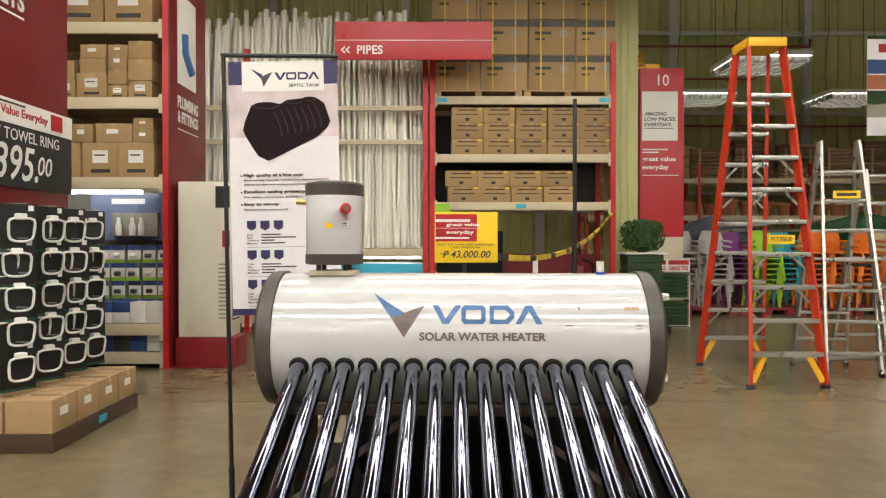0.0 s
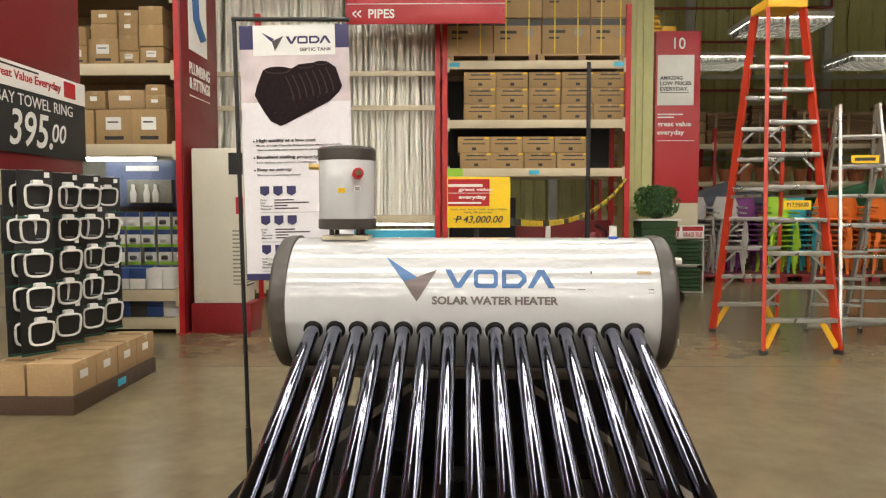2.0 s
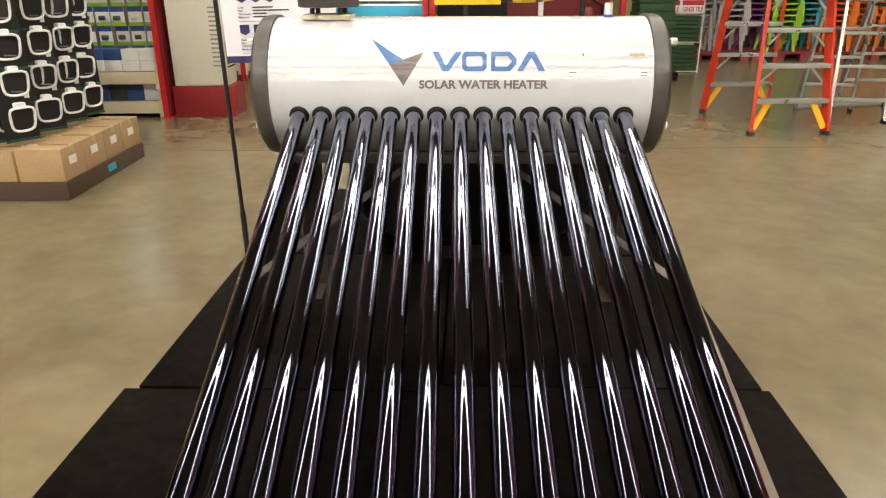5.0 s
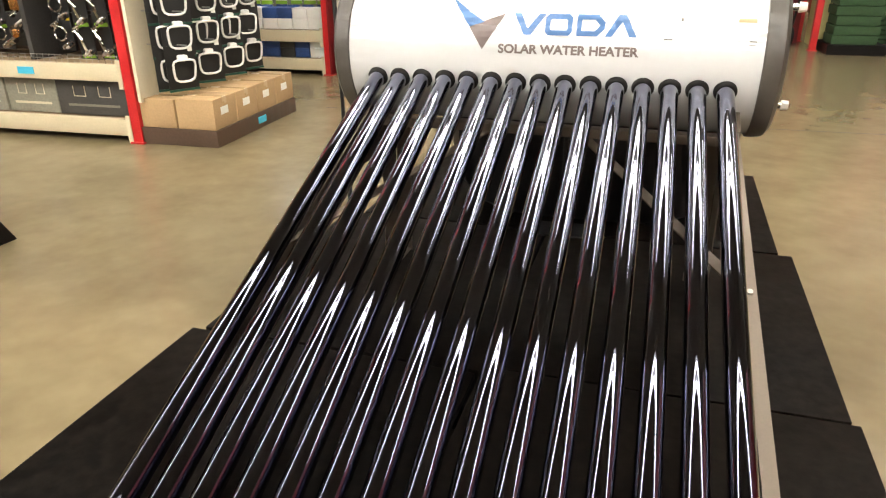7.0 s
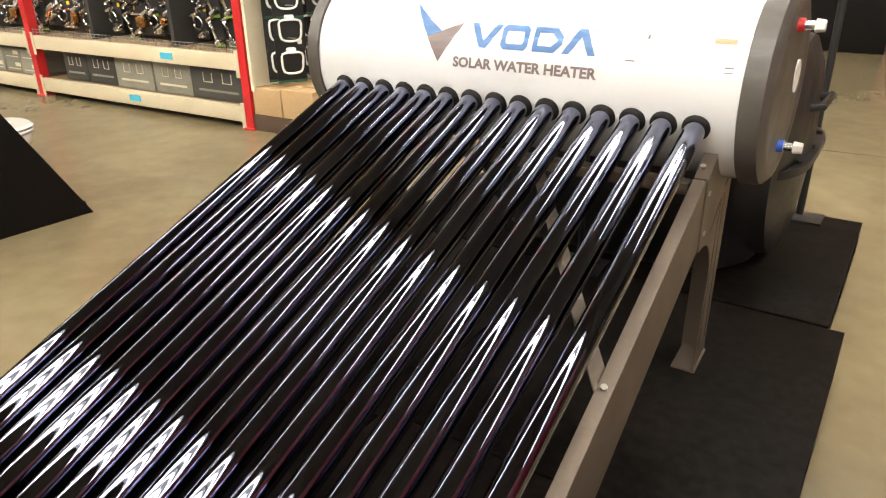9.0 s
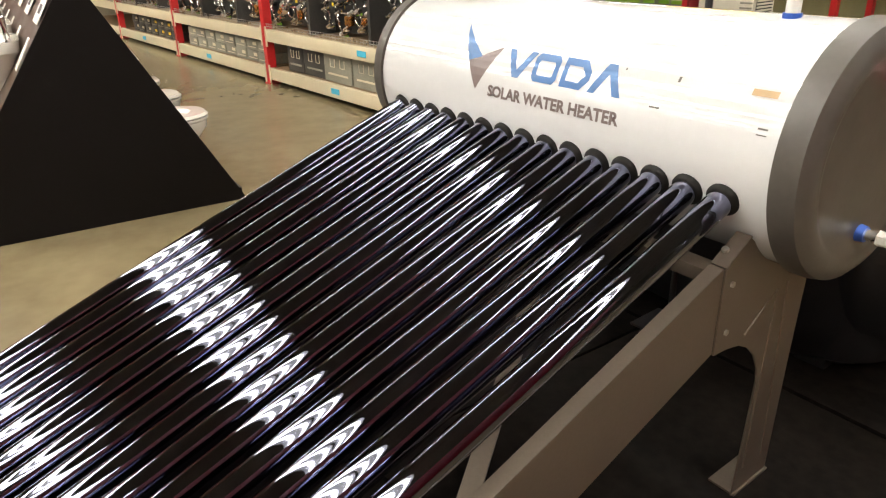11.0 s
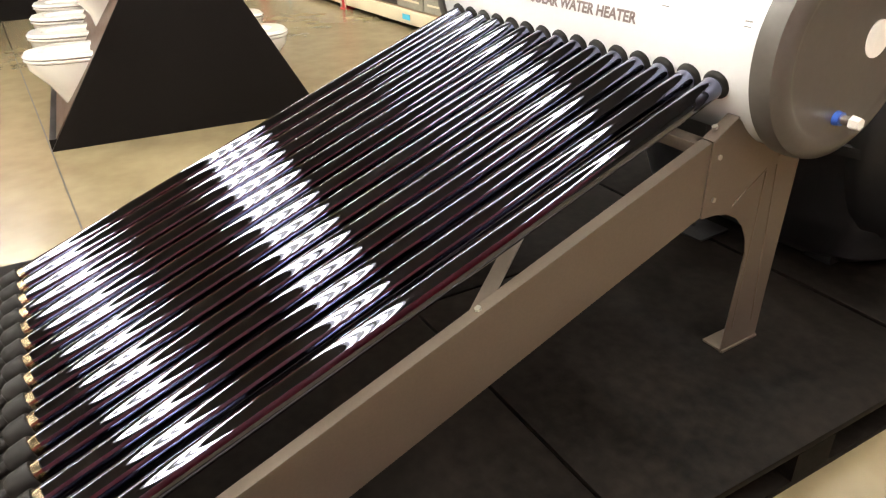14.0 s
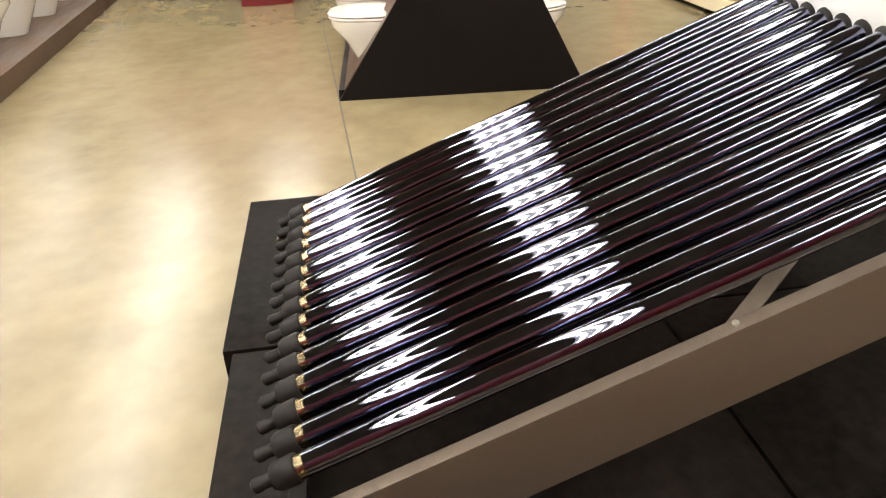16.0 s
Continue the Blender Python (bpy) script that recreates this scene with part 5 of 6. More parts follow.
# ---- plumbing rack ----
plumb = rack("plumbing_rack", (-2.94, -5.7), 5.0, 6.1, 4.2, (0.17, 0.47, 2.02, 2.86, 3.65), "red and cream rack of plumbing goods and cartons")
part("back_board", box(B(), -5.66, 5.62, 0.475, -2.98, 5.64, 1.9), M_GREYBOX, plumb)
endp = sign("end_panel", S(-2.895, 4.99, 0, 90), 1.13, 4.3, M_RED, "red rack end panel with a plumbing sign", 0.02)
part("poster", box(B(), 0.22, -0.006, 3.06, 0.78, -0.001, 4.05), M_PAPER, endp)
part("pipe_picture", pipe(B(), [(0.38, -0.012, 3.62), (0.40, -0.012, 3.42), (0.50, -0.012, 3.32), (0.60, -0.012, 3.24)], 0.05, 10), M_LOGO_BLUE, endp)
put(endp, fit_words("PLUMBING", 0.22, 2.80, 0.86, 2.93, bold=0.03), M_WHITE)
put(endp, fit_words("& FITTINGS", 0.22, 2.64, 0.86, 2.77, bold=0.03), M_WHITE)
part("line", box(B(), 0.22, -0.004, 2.56, 0.86, 0, 2.572), M_WHITE, endp)
# stacks of cartons: shelf height, place along the rack, then width and height of each carton from below
for lv, u, stack in ((3.65, -3.356, ((0.51, 0.46),)), (3.65, -3.885, ((0.50, 0.46),)), (3.65, -4.5, ((0.6, 0.42),)),
                     (2.86, -3.237, ((0.25, 0.19), (0.255, 0.23), (0.25, 0.19))), (2.86, -3.476, ((0.205, 0.145), (0.20, 0.16), (0.205, 0.165), (0.205, 0.105))),
                     (2.86, -3.745, ((0.32, 0.27), (0.278, 0.16), (0.278, 0.145))), (2.86, -4.02, ((0.19, 0.20), (0.19, 0.20))), (2.86, -4.5, ((0.5, 0.4),)),
                     (2.02, -3.28, ((0.37, 0.375),)), (2.02, -3.668, ((0.395, 0.375),)), (2.02, -4.07, ((0.37, 0.375),)), (2.02, -4.6, ((0.5, 0.4),))):
    z = lv + 0.002
    for k, (w, h) in enumerate(stack):
        tilt = 2.0 if (w, h, k) == (0.25, 0.19, 2) else 0.0
        carton(S(u + RND.uniform(-0.006, 0.006), 5.055 + RND.uniform(0, 0.035), z, RND.uniform(-2.5, 2.5)), w, 0.45, h - 0.003, M_CARD, "label" if h > 0.25 or (k == 0 and w < 0.3) else ("small" if RND.random() < 0.6 else "plain"), "", "brown cardboard carton with a paper label")
        z += h
for u, w, h, z, m_ in ((-3.21, 0.215, 0.145, 2.397, M_CARD), (-3.21, 0.21, 0.11, 2.542, M_CARD), (-3.52, 0.385, 0.20, 2.397, M_CARD_LT), (-3.86, 0.23, 0.19, 2.397, M_CARD)):
    carton(S(u, 5.07, z + 0.001, RND.uniform(-2, 2)), w, 0.42, h - 0.002, m_, "small", "", "brown cardboard carton with a paper label")
solid("shelf_light", box(B(), -1.1, 0, 0, 0.1, 0.07, 0.035), M_STRIP, S(-3.4, 5.2, 1.862), "glowing strip light under the shelf beam", "strip light")
gp = thing("product_display", S(-3.9, 5.45, 1.36), "dark blue product display panel with fittings", "display panel")
part("board", box(B(), -0.05, 0, 0, 0.84, 0.03, 0.52), M_PANEL_BLUE, gp)
part("header", box(B(), 0.18, -0.004, 0.40, 0.55, 0, 0.46), M_WHITE, gp)
part("clear_case", box(B(), 0.22, -0.08, 0.04, 0.72, -0.002, 0.30, 0.01), M_GREYBOX, gp)
for x in (0.30, 0.45, 0.55):
    part("sample", lathe(B(), [(0.03, 0.05), (0.035, 0.15), (0.02, 0.20), (0.02, 0.25), (0, 0.25)], Matrix.Translation((x, -0.10, 0.0)), 12), M_WHITE_PL, gp)


def small_pack(material):
    t = thing("hanging_pack", S(0, 0, -7), "small white and lime hanging plumbing pack", "hanging pack", "plumbing packs")
    part("card", box(B(), -0.07, 0, -0.17, 0.07, 0.004, 0.02), M_PAPER, t)
    part("header", box(B(), -0.07, -0.002, -0.03, 0.07, 0, 0.02), M_BLUEBOX, t)
    part("footer", box(B(), -0.07, -0.002, -0.17, 0.07, 0, -0.135), M_GREEN_LT, t)
    part("fitting", rod(B(), (-0.03, -0.025, -0.09), (0.03, -0.025, -0.09), 0.024, seg=12), material, t)
    return t


SP = [small_pack(M_DARKBOX), small_pack(M_WHITE_PL)]
SU = [False, False]
for c_ in range(10):
    for r_ in range(4):
        k = RND.randrange(2)
        m = S(-3.08 - c_ * 0.165, 5.28 + RND.uniform(-0.04, 0.04), 1.28 - r_ * 0.195, RND.uniform(-8, 8))
        if SU[k]:
            copy_thing(SP[k], m)
        else:
            SP[k].matrix_basis, SU[k] = m, True
for c_ in range(9):
    for r_ in range(2):
        solid("small_box", box(B(), -0.085, 0, 0, 0.085, 0.2, 0.11, 0.003), (M_PAPER, M_BLUEBOX)[(c_ // 2) % 2] if r_ else M_PAPER, S(-3.10 - c_ * 0.18, 5.09, 0.472 + r_ * 0.112), "small white and blue carton on the shelf", "carton", "small shelf cartons")
        solid("small_box", box(B(), -0.085, 0, 0, 0.085, 0.2, 0.10, 0.003), (M_BLUEBOX, M_DARKBOX, M_PAPER)[(c_ + 2) % 3 if c_ < 3 else 0], S(-3.10 - c_ * 0.18, 5.09, 0.172 + r_ * 0.102), "small blue carton on the bottom shelf", "carton", "small shelf cartons")

# ---- floor standing air conditioner on a red plinth ----
ac = thing("air_conditioner", S(-2.84, 5.06, 0), "ivory floor standing air conditioner on a red plinth", "air conditioner")
part("plinth", box(B(), -0.02, -0.03, 0, 0.62, 0.40, 0.32, 0.004), M_RED_DK, ac, "dark red plinth")
part("cabinet", box(B(), 0.0, 0.0, 0.322, 0.56, 0.36, 1.98, 0.018), M_UNIT, ac)
part("top_vent", box(B(), 0.40, -0.004, 1.70, 0.55, 0.06, 1.93), M_DARKGAP, ac)
part("side_vent", box(B(), 0.555, 0.04, 1.70, 0.564, 0.34, 1.93), M_DARKGAP, ac)
for k in range(22):
    part("slat", box(B(), 0.562, 0.05, 0.52 + k * 0.028, 0.570, 0.32, 0.536 + k * 0.028), M_UNIT, ac)
part("side_grille", box(B(), 0.556, 0.045, 0.50, 0.5615, 0.325, 1.14), M_DARKGAP, ac)
for k in range(14):
    part("slat", box(B(), 0.43, -0.006, 0.52 + k * 0.044, 0.55, 0.002, 0.536 + k * 0.044), M_GREYBOX, ac)
part("badge", rod(B(), (0.12, -0.003, 0.42), (0.12, 0.002, 0.42), 0.05, seg=24), M_CREAM, ac)
part("red_label", box(B(), 0.47, -0.004, 1.28, 0.55, 0.002, 1.46), M_SIGN, ac)

# ---- A-frame display with sanitary ware ----
PM = pose(-2.635, -0.61, 0, 0, 0, 180 - 3.9)
disp = thing("sanitary_display", PM, "black A-frame display stand for sanitary ware", "display stand")
# local x runs away down the display, local y to its two sides
LEN = 4.6
APEX = -0.085
for x in (0.0, LEN):
    part("end_board", slab(B(), [(-0.785, 0.0), (0.77, 0.0), (APEX + 0.062, 1.175), (APEX - 0.062, 1.175)], x, x + 0.03, "x"), M_BLACK, disp, "black triangular end board")
for sg in (-1, 1):
    bm = B()
    slab(bm, [(sg * 0.735, 0.06), (APEX + sg * 0.055, 1.16), (APEX + sg * 0.035, 1.16), (sg * 0.70, 0.06)], 0.031, LEN - 0.001, "x")
    part("sloped_board", bm, M_BROWN_LAM, disp, "dark brown sloped board")
    part("skirting", box(B(), 0.031, sg * 0.77, 0, LEN, sg * 0.60, 0.06), M_BLACK, disp)
part("cap_rail", box(B(), 0.0, APEX - 0.063, 1.176, LEN, APEX + 0.063, 1.186), M_BROWN_LAM, disp)
for sg in (-1, 1):
    for k in range(6):
        x = 0.30 + k * 0.72
        m = Matrix.Translation((x, APEX * 0.93 + sg * 0.115, 1.09)) @ pose(0, 0, 0, sg * 32, 0, 0)
        cd = part("price_card", obox(B(), m, 0.26, 0.004, 0.15), M_PAPER, disp, "white price card")
        part("print", obox(B(), m @ Matrix.Translation((0, sg * 0.0026, 0)), 0.12, 0.002, 0.05), M_INK, cd)
        m2 = Matrix.Translation((x - 0.17, APEX * 0.77 + sg * 0.235, 0.90)) @ pose(0, 0, 0, sg * 32, 0, 0)
        part("data_card", obox(B(), m2, 0.10, 0.004, 0.17), M_PAPER, disp)


def loft(bm, rings):
    vs = [[bm.verts.new(p) for p in r] for r in rings]
    n = len(vs[0])
    for a, b in zip(vs, vs[1:]):
        for k in range(n):
            bm.faces.new((a[k], a[(k + 1) % n], b[(k + 1) % n], b[k]))
    bm.faces.new(vs[0][::-1])
    bm.faces.new(vs[-1])
    return bm


def oval(cx, rx, ry, z, n=24, e=1.0):
    """A level ring; e below 1 squares its corners."""
    ring = []
    for k in range(n):
        a, b = math.cos(2 * math.pi * k / n), math.sin(2 * math.pi * k / n)
        ring.append((cx + rx * math.copysign(abs(a) ** e, a), ry * math.copysign(abs(b) ** e, b), z))
    return ring


def toilet():
    """Wall-faced toilet bowl with a closed back; front towards +x, base at the origin."""
    t = thing("toilet", S(0, 0, -8), "white glazed ceramic toilet bowl with a moulded seat", "toilet", "toilets on display")
    part("bowl", loft(B(), [oval(-0.04, 0.17, 0.12, 0.0, e=0.7), oval(-0.03, 0.19, 0.13, 0.06, e=0.7), oval(0.01, 0.25, 0.165, 0.25, e=0.75), oval(0.04, 0.30, 0.19, 0.345, e=0.75), oval(0.04, 0.305, 0.195, 0.385, e=0.75)]), M_PORC, t)
    part("seat", loft(B(), [oval(0.045, 0.308, 0.198, 0.389, 28, 0.78), oval(0.045, 0.312, 0.202, 0.396, 28, 0.78), oval(0.045, 0.310, 0.200, 0.406, 28, 0.78)]), M_PORC, t)
    part("seat_ring", loft(B(), [oval(0.045, 0.309, 0.199, 0.411, 28, 0.78), oval(0.045, 0.314, 0.203, 0.417, 28, 0.78), oval(0.045, 0.300, 0.190, 0.430, 28, 0.78), oval(0.055, 0.215, 0.125, 0.430, 28, 0.9), oval(0.055, 0.19, 0.105, 0.412, 28, 0.9)]), M_PORC, t)
    for y in (-0.07, 0.07):
        part("hinge", rod(B(), (-0.245, y - 0.02, 0.425), (-0.245, y + 0.02, 0.425), 0.012, seg=10), M_CHROME, t)
    return t


def basin():
    """Wall basin with a half pedestal and a tap; front towards +x."""
    t = thing("wash_basin", S(0, 0, -9), "white ceramic wash basin with a chrome tap", "wash basin", "basins on display")
    part("bowl", loft(B(), [oval(-0.02, 0.06, 0.08, 0.0, e=0.6), oval(-0.01, 0.08, 0.10, 0.16, e=0.55), oval(0.02, 0.14, 0.17, 0.30, e=0.5), oval(0.05, 0.22, 0.25, 0.40, e=0.42), oval(0.055, 0.235, 0.27, 0.42, e=0.38),
                            oval(0.055, 0.238, 0.273, 0.475, e=0.36), oval(0.07, 0.195, 0.235, 0.472, e=0.42), oval(0.07, 0.17, 0.20, 0.42, e=0.5), oval(0.06, 0.08, 0.10, 0.37, e=0.7)]), M_PORC, t)
    part("tap", pipe(B(), [(-0.13, 0, 0.46), (-0.13, 0, 0.58), (-0.06, 0, 0.60), (0.0, 0, 0.58), (0.01, 0, 0.55)], 0.016, 9), M_CHROME, t, "chrome tap")
    part("lever", rod(B(), (-0.13, 0, 0.59), (-0.10, 0.02, 0.66), 0.008, seg=8), M_CHROME, t)
    return t


tl, bs = toilet(), basin()
firsts = True
# -local y of the display (its own +y is turned towards -v)
for sg in (1, -1):
    for k in range(6):
        x = 0.32 + k * 0.66
        m = PM @ Matrix.Translation((x, 0.45 if sg == 1 else -0.345, 0.055)) @ pose(0, 0, 0, 0, 0, 90 * sg)
        if firsts:
            tl.matrix_basis = m
        else:
            copy_thing(tl, m)
        m = PM @ Matrix.Translation((x + 0.30, sg * 0.34, 0.46 + 0.03 * (k % 2))) @ pose(0, 0, 0, 0, 0, 90 * sg)
        if sg == 1:
            if firsts:
                bs.matrix_basis = m
            else:
                copy_thing(bs, m)
        firsts = False
# low dark plinth across the aisle, with toilets on it
solid("plinth", box(B(), -9.5, -4.7, 0, -2.6, -3.42, 0.14, 0.005), M_BROWN_LAM, S(0, 0), "dark brown low display plinth", "plinth")
for k in range(7):
    copy_thing(tl, S(-4.05 - k * 0.8, -3.78, 0.141, 90))
solid("display_wall", box(B(), -9.5, -4.85, 0, -2.6, -4.72, 2.2), M_BLACK, S(0, 0), "black display wall behind the toilets", "display wall")
# red counter block and the dark wall beyond
rc = thing("red_counter", S(-6.55, -1.78, 0), "red painted display block", "display block")
part("block", box(B(), -0.4, -0.25, 0, 0.45, 0.26, 0.62, 0.006), M_RED, rc)
fw = thing("display_wall", S(-7.6, -1.35, 0), "black display wall with a red header", "display wall")
part("panel", box(B(), -0.1, -2.2, 0, 0.0, 1.2, 1.30), M_BLACK, fw)
part("header", box(B(), -0.1, -2.2, 1.302, 0.004, 1.2, 2.6), M_RED, fw, "red header board")


# ---- ladders ----
def step_ladder():
    """Twin-sided fibreglass step ladder, 3.3 m high; front face towards -y."""
    t = thing("step_ladder", S(3.11, 4.56, 0, 1.0), "tall orange fibreglass step ladder with aluminium steps", "ladder")
    HL, wb, wt, db, dt = 3.32, 0.345, 0.16, 0.60, 0.13
    def side(sx, sy, z):
        q = z / HL
        return Vector((sx * (wb + (wt - wb) * q), sy * (db + (dt - db) * q), z))
    for sx in (-1, 1):
        for sy in (-1, 1):
            bm = B()
            bar(bm, side(sx, sy, 0.03), side(sx, sy, HL - 0.06), 0.032, 0.075)
            lg = part("rail", bm, M_ORANGE, t, "orange fibreglass rail")
            part("foot", obox(B(), Matrix.Translation(side(sx, sy, 0.02)), 0.05, 0.09, 0.04, 0.006), M_BLACK_MET, lg)
            bm = B()
            a, b = side(sx, sy, 0.06), side(sx, sy, 0.30)
            bar(bm, a + Vector((-sx * 0.015, 0, 0.0)), Vector((b.x - sx * 0.13, b.y, b.z)), 0.03, 0.05)
            part("foot_brace", bm, M_YEL_PL, lg, "yellow plastic brace")
    for k in range(1, 10):
        z = k * 0.305 + 0.0
        for sy in (-1, 1):
            a, b = side(-1, sy, z), side(1, sy, z)
            bm = B()
            box(bm, a.x, a.y - 0.045, z - 0.02, b.x, a.y + 0.045, z + 0.02, 0.004)
            st_ = part("step", bm, M_ALU, t, "aluminium step")
            if k in (2, 3, 4, 6, 7):
                for sx in (-1, 1):
                    p = side(sx, sy, z)
                    part("step_brace", bar(B(), (p.x - sx * 0.03, p.y, z - 0.14), (p.x - sx * 0.15, p.y, z - 0.02), 0.012, 0.02), M_ALU, st_)
    part("top_cap", box(B(), -0.19, -0.19, HL - 0.09, 0.19, 0.19, HL, 0.015), M_YEL_PL, t, "yellow plastic top cap")
    for sx in (-1, 1):
        part("spreader", bar(B(), (sx * 0.27, -0.36, 1.45), (sx * 0.27, 0.36, 1.45), 0.012, 0.03), M_ALU, t)
    pt = part("price_card", obox(B(), Matrix.Translation((0.02, -0.43, 1.36)), 0.25, 0.004, 0.085), M_YELLOW, t, "yellow price card")
    me = fit_words("P17,958.00", -0.08, 1.337, 0.12, 1.383, 0.001, bold=0.012)
    ob = put(pt, me, M_INK)
    ob.location = (0, -0.4335, 0)
    return t


step_ladder()


def alu_ladder(m, HL=2.35, label="silver aluminium folding step ladder", card=True):
    t = thing("step_ladder", m, label, "ladder", "aluminium ladders")
    def side(sx, sy, z):
        q = z / HL
        return Vector((sx * (0.27 - 0.10 * q), sy * (0.55 * (1 - q) + 0.03), z))
    for sx in (-1, 1):
        for sy in (-1, 1):
            rl = part("rail", bar(B(), side(sx, sy, 0.03), side(sx, sy, HL), 0.026, 0.06), M_ALU, t)
            part("foot", obox(B(), Matrix.Translation(side(sx, sy, 0.02)), 0.035, 0.07, 0.04, 0.004), M_RUBBER, rl)
    for k in range(1, 8):
        z = k * 0.29
        for sy in (-1, 1):
            a, b = side(-1, sy, z), side(1, sy, z)
            part("step", box(B(), a.x, a.y - 0.035, z - 0.014, b.x, a.y + 0.035, z + 0.014, 0.003), M_ALU, t)
    for sx in (-1, 1):
        part("spreader", bar(B(), (sx * 0.22, -0.3, 1.1), (sx * 0.22, 0.3, 1.1), 0.01, 0.022), M_BLACK_MET, t)
    if card:
        cd = part("price_card", obox(B(), Matrix.Translation((0.0, -0.24, 1.80)), 0.24, 0.004, 0.075), M_YELLOW, t, "yellow price card")
        part("print", obox(B(), Matrix.Translation((0.0, -0.243, 1.80)), 0.18, 0.002, 0.03), M_INK, cd)
    return t


alu_ladder(S(3.96, 4.65, 0, -12))
alu_ladder(S(4.62, 5.0, 0, -6), 2.1, "grey aluminium folding step ladder", False)
solid("ladder_beam", rod(B(), (3.45, 4.55, 0.16), (4.4, 4.75, 0.16), 0.03, seg=10), M_ALU, S(0, 0), "aluminium stabiliser tube lying between the ladders", "stabiliser bar")

# ---- far side: chairs on red pallets, canopies, pot shelves ----
def chair():
    t = thing("plastic_chair", S(0, 0, -10), "stacked plastic garden chair", "chair", "stacked chairs")
    part("seat", box(B(), -0.22, -0.22, 0.40, 0.22, 0.22, 0.425, 0.012), CHAIR_COLOURS[0], t)
    bm = B()
    slab(bm, [(-0.21, 0.42), (0.21, 0.42), (0.23, 0.66), (0.17, 0.83), (-0.17, 0.83), (-0.23, 0.66)], 0.20, 0.225, "y")
    part("backrest", bm, CHAIR_COLOURS[0], t)
    for sx in (-1, 1):
        for sy in (-1, 1):
            part("leg", bar(B(), (sx * 0.24, sy * 0.24, 0.0), (sx * 0.20, sy * 0.20, 0.41), 0.04, 0.045), CHAIR_COLOURS[0], t)
        part("armrest", bar(B(), (sx * 0.225, -0.18, 0.62), (sx * 0.225, 0.21, 0.64), 0.045, 0.03), CHAIR_COLOURS[0], t)
    return t


def recoloured(t, m, colour, cache={}):
    c_ = copy_thing(t, m)
    for o in c_.children_recursive:
        key = (o.data.name, colour.name)
        if key not in cache:
            cache[key] = o.data.copy()
            cache[key].materials.clear()
            cache[key].materials.append(colour)
        o.data = cache[key]
    return c_


ch = chair()
used = False
order = (0, 0, 1, 2, 3, 4, 4, 4, 5, 6, 0)
for k, ci in enumerate(order):
    u, v = 4.55 + k * 0.47, 10.9 - 0.25 * (k % 2)
    for r_ in range(7):
        m = S(u + RND.uniform(-0.02, 0.02), v - 0.022 * r_, 0.135 + r_ * 0.098, RND.uniform(-4, 4))
        if not used:
            ch.matrix_basis, used = m, True
        else:
            recoloured(ch, m, CHAIR_COLOURS[ci])
for k in range(5):
    t = thing("pallet", S(4.9 + k * 1.05, 10.85, 0), "red plastic pallet under stacked chairs", "pallet", "red pallets")
    part("deck", box(B(), -0.5, -0.5, 0.10, 0.5, 0.5, 0.134), M_RED_DK, t)
    for x in (-0.42, 0, 0.42):
        for y in (-0.42, 0.42):
            part("block", box(B(), x - 0.07, y - 0.07, 0, x + 0.07, y + 0.07, 0.099), M_RED_DK, t)


def canopy(u, v, w, d, z, cloth, label):
    t = thing("canopy_tent", S(u, v), label, "canopy")
    bm = B()
    n = 8
    base = [bm.verts.new((x, y, z)) for x, y in ((-w, -d), (0, -d), (w, -d), (w, 0), (w, d), (0, d), (-w, d), (-w, 0))]
    drop = [bm.verts.new((q.co.x, q.co.y, z - 0.16)) for q in base]
    mid = [bm.verts.new((q.co.x * 0.45, q.co.y * 0.45, z + 0.20)) for q in base]
    top = bm.verts.new((0, 0, z + 0.46))
    for k in range(n):
        j = (k + 1) % n
        bm.faces.new((drop[k], drop[j], base[j], base[k]))
        bm.faces.new((base[k], base[j], mid[j], mid[k]))
        bm.faces.new((mid[k], mid[j], top))
    bmesh.ops.solidify(bm, geom=list(bm.faces), thickness=0.006)
    part("cloth", bm, cloth, t)
    for sx in (-1, 1):
        for sy in (-1, 1):
            part("leg", box(B(), sx * (w - 0.04) - 0.02, sy * (d - 0.04) - 0.02, 0, sx * (w - 0.04) + 0.02, sy * (d - 0.04) + 0.02, z), M_ALU, t)
    return t


canopy(5.75, 12.6, 1.35, 1.0, 1.45, M_TENT_GREY, "slate grey canopy tent on thin legs")
canopy(9.3, 13.0, 1.6, 1.1, 1.55, M_TENT_GREEN, "green canopy tent on thin legs")

pot_rack = rack("garden_rack", (3.6, 6.4, 9.2, 12.0), 15.0, 16.0, 3.3, (0.5, 1.15, 2.0, 2.92), "red and cream rack of garden pots and bundles")


def pot():
    return solid("flower_pot", lathe(B(), [(0.13, 0), (0.19, 0.30), (0.205, 0.30), (0.205, 0.37), (0.185, 0.37), (0.12, 0.05)], None, 18), M_TERRA, S(0, 0, -11), "round terracotta flower pot on the rack", "flower pot", "flower pots")


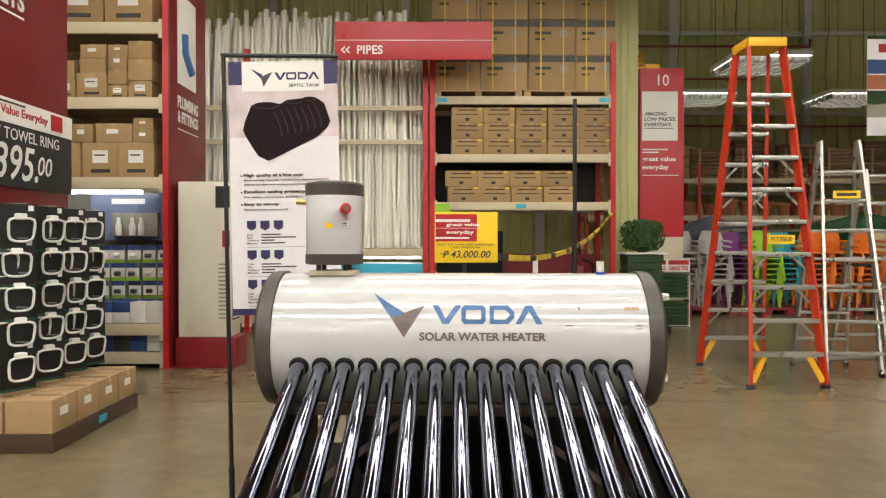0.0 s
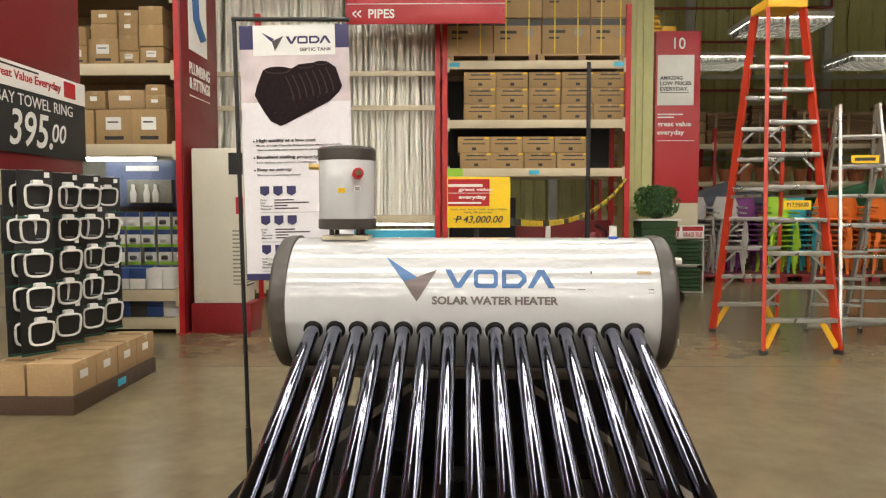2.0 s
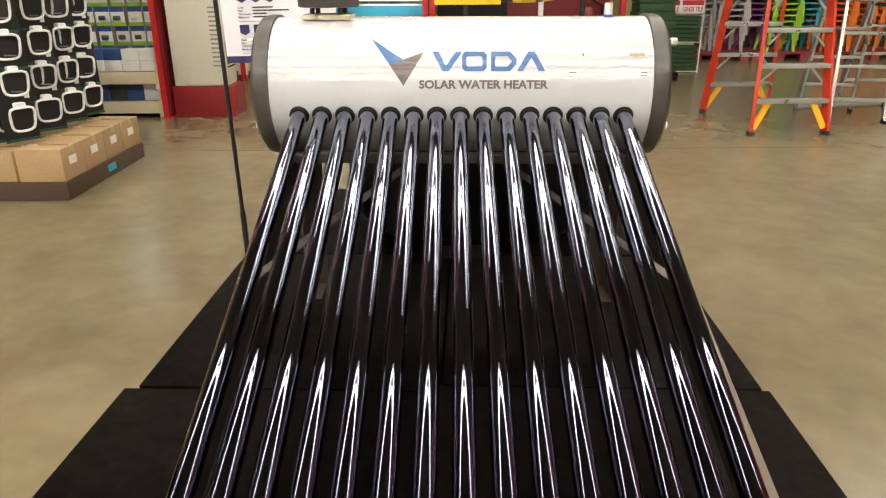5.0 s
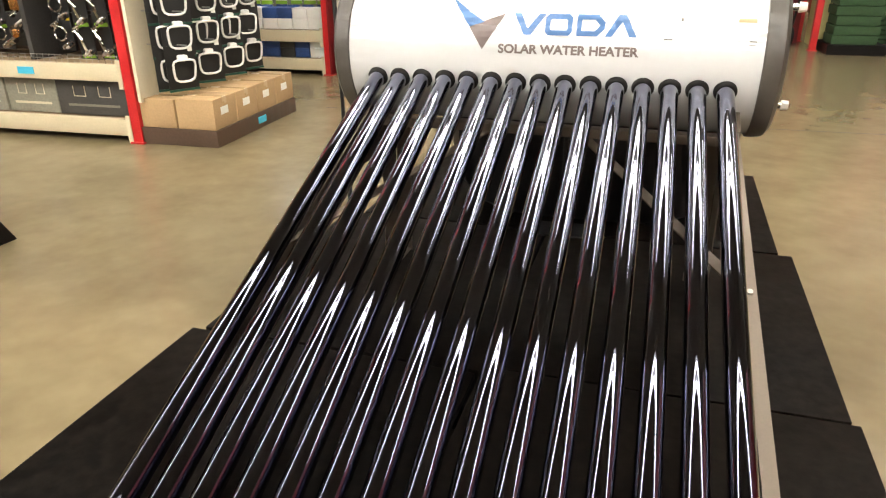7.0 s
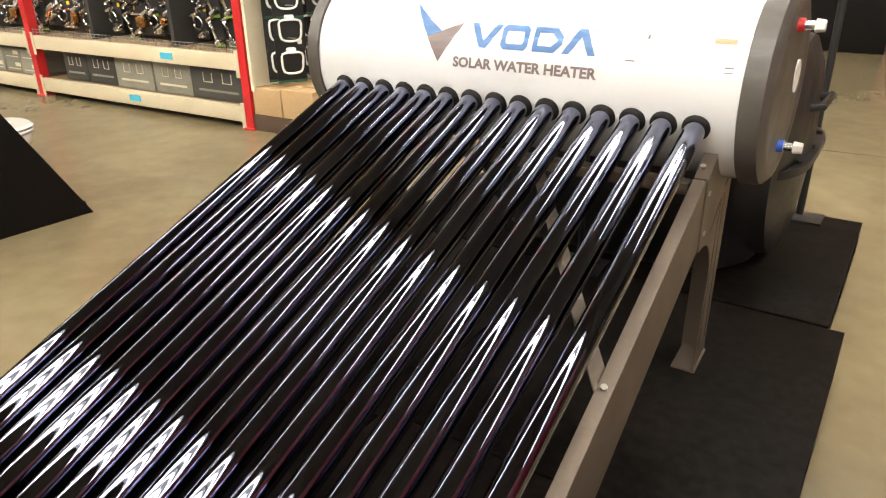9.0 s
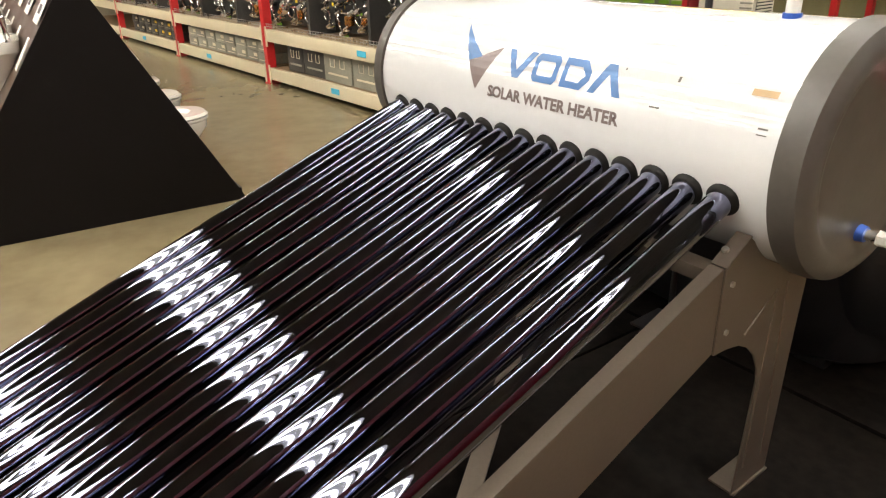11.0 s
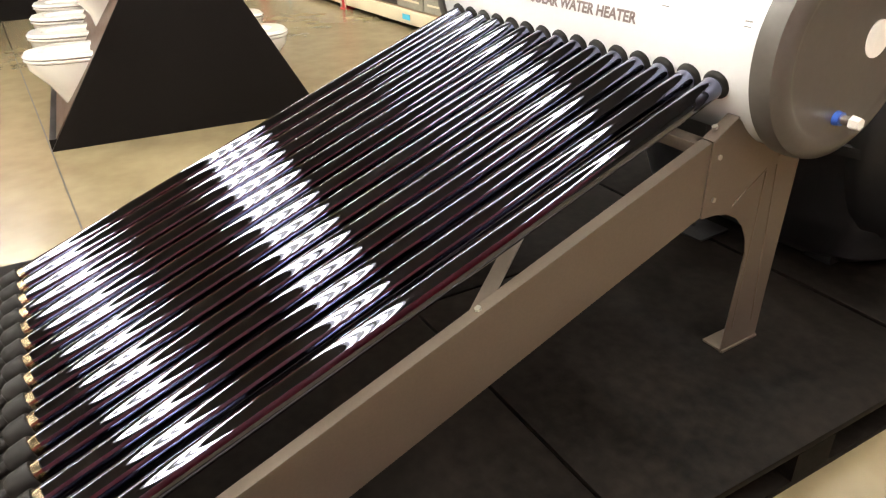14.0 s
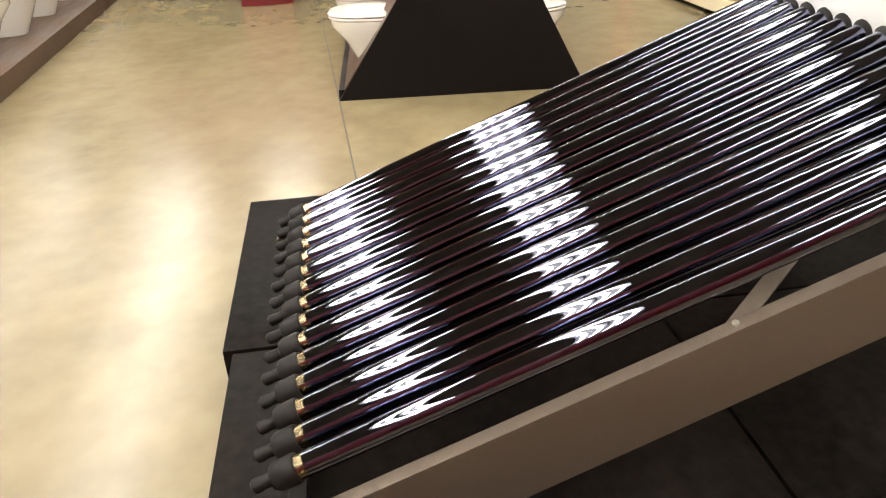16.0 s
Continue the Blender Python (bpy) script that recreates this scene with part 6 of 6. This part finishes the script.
pt = pot()
used = False
for lv in (2.0, 1.15, 0.5):
    for k in range(17):
        s_ = RND.choice((0.85, 1.0, 1.15)) if lv == 2.0 else 0.7
        m = S(3.95 + k * 0.47 + RND.uniform(-0.03, 0.03), 15.35, lv + 0.002) @ Matrix.Scale(s_, 4)
        c_ = copy_thing(pt, m) if used else pt
        c_.matrix_basis, used = m, True
for k in range(6):
    for r_ in range(3):
        w = RND.uniform(0.36, 0.42)
        solid("tied_carton", box(B(), -w / 2, 0, 0, w / 2, 0.6, RND.uniform(0.24, 0.28), 0.015), M_CARD, S(3.85 + k * 0.43, 15.1, 2.922 + r_ * 0.285, RND.uniform(-3, 3)), "brown tied carton stacked on the rack", "carton", "cartons on the rack")
for k in range(5):
    t = thing("plank_stack", S(6.75 + k * 1.08, 15.1, 2.922), "stack of brown wooden planks on the rack", "plank stack", "plank stacks")
    for r_ in range(9 + (k * 5) % 3):
        w = RND.uniform(0.47, 0.51)
        part("plank", box(B(), -w, RND.uniform(0, 0.04), r_ * 0.088, w, 0.6, r_ * 0.088 + 0.07), M_PLANK, t)
    for x in (-0.3, 0.3):
        part("batten", box(B(), x - 0.03, -0.006, 0.0, x + 0.03, -0.001, 0.78), M_WOOD, t)
for k in range(6):
    solid("garden_box", box(B(), -0.2, 0, 0, 0.2, 0.3, RND.uniform(0.25, 0.4), 0.01), (M_ORANGE, M_TERRA, M_DARKBOX)[k % 3], S(3.9 + k * 0.55, 14.3, 0.0), "small coloured garden goods box", "box")

# hanging poster at the far side
hp = sign("hanging_poster", S(6.02, 7.55, 2.85), 0.9, 1.42, M_BANNER, "hanging product poster with photographs", 0.01)
part("header", box(B(), 0.0, -0.003, 1.37, 0.9, 0, 1.42), M_GRASS, hp)
part("mark", box(B(), 0.16, -0.003, 1.18, 0.30, 0, 1.30), M_SIGN, hp)
for z, m_ in ((0.88, M_BLUEBOX), (0.66, M_TERRA), (0.44, M_GRASS), (0.26, M_GREYBOX)):
    part("picture", box(B(), 0.0, -0.003, z, 0.9, 0, z + 0.2), m_, hp)
for x in (0.1, 0.8):
    part("wire", rod(B(), (x, 0.005, 1.42), (x, 0.005, HH - 2.85), 0.003, seg=5), M_BLACK_MET, hp)

# unseen red wall, added for the tubes' red reflections; tall to block side light
solid("display_wall", box(B(), 3.7, -7.0, 0, 3.8, 0.9, 3.4, 0.01), M_RED, S(0, 0), "plain red display wall", "display wall")
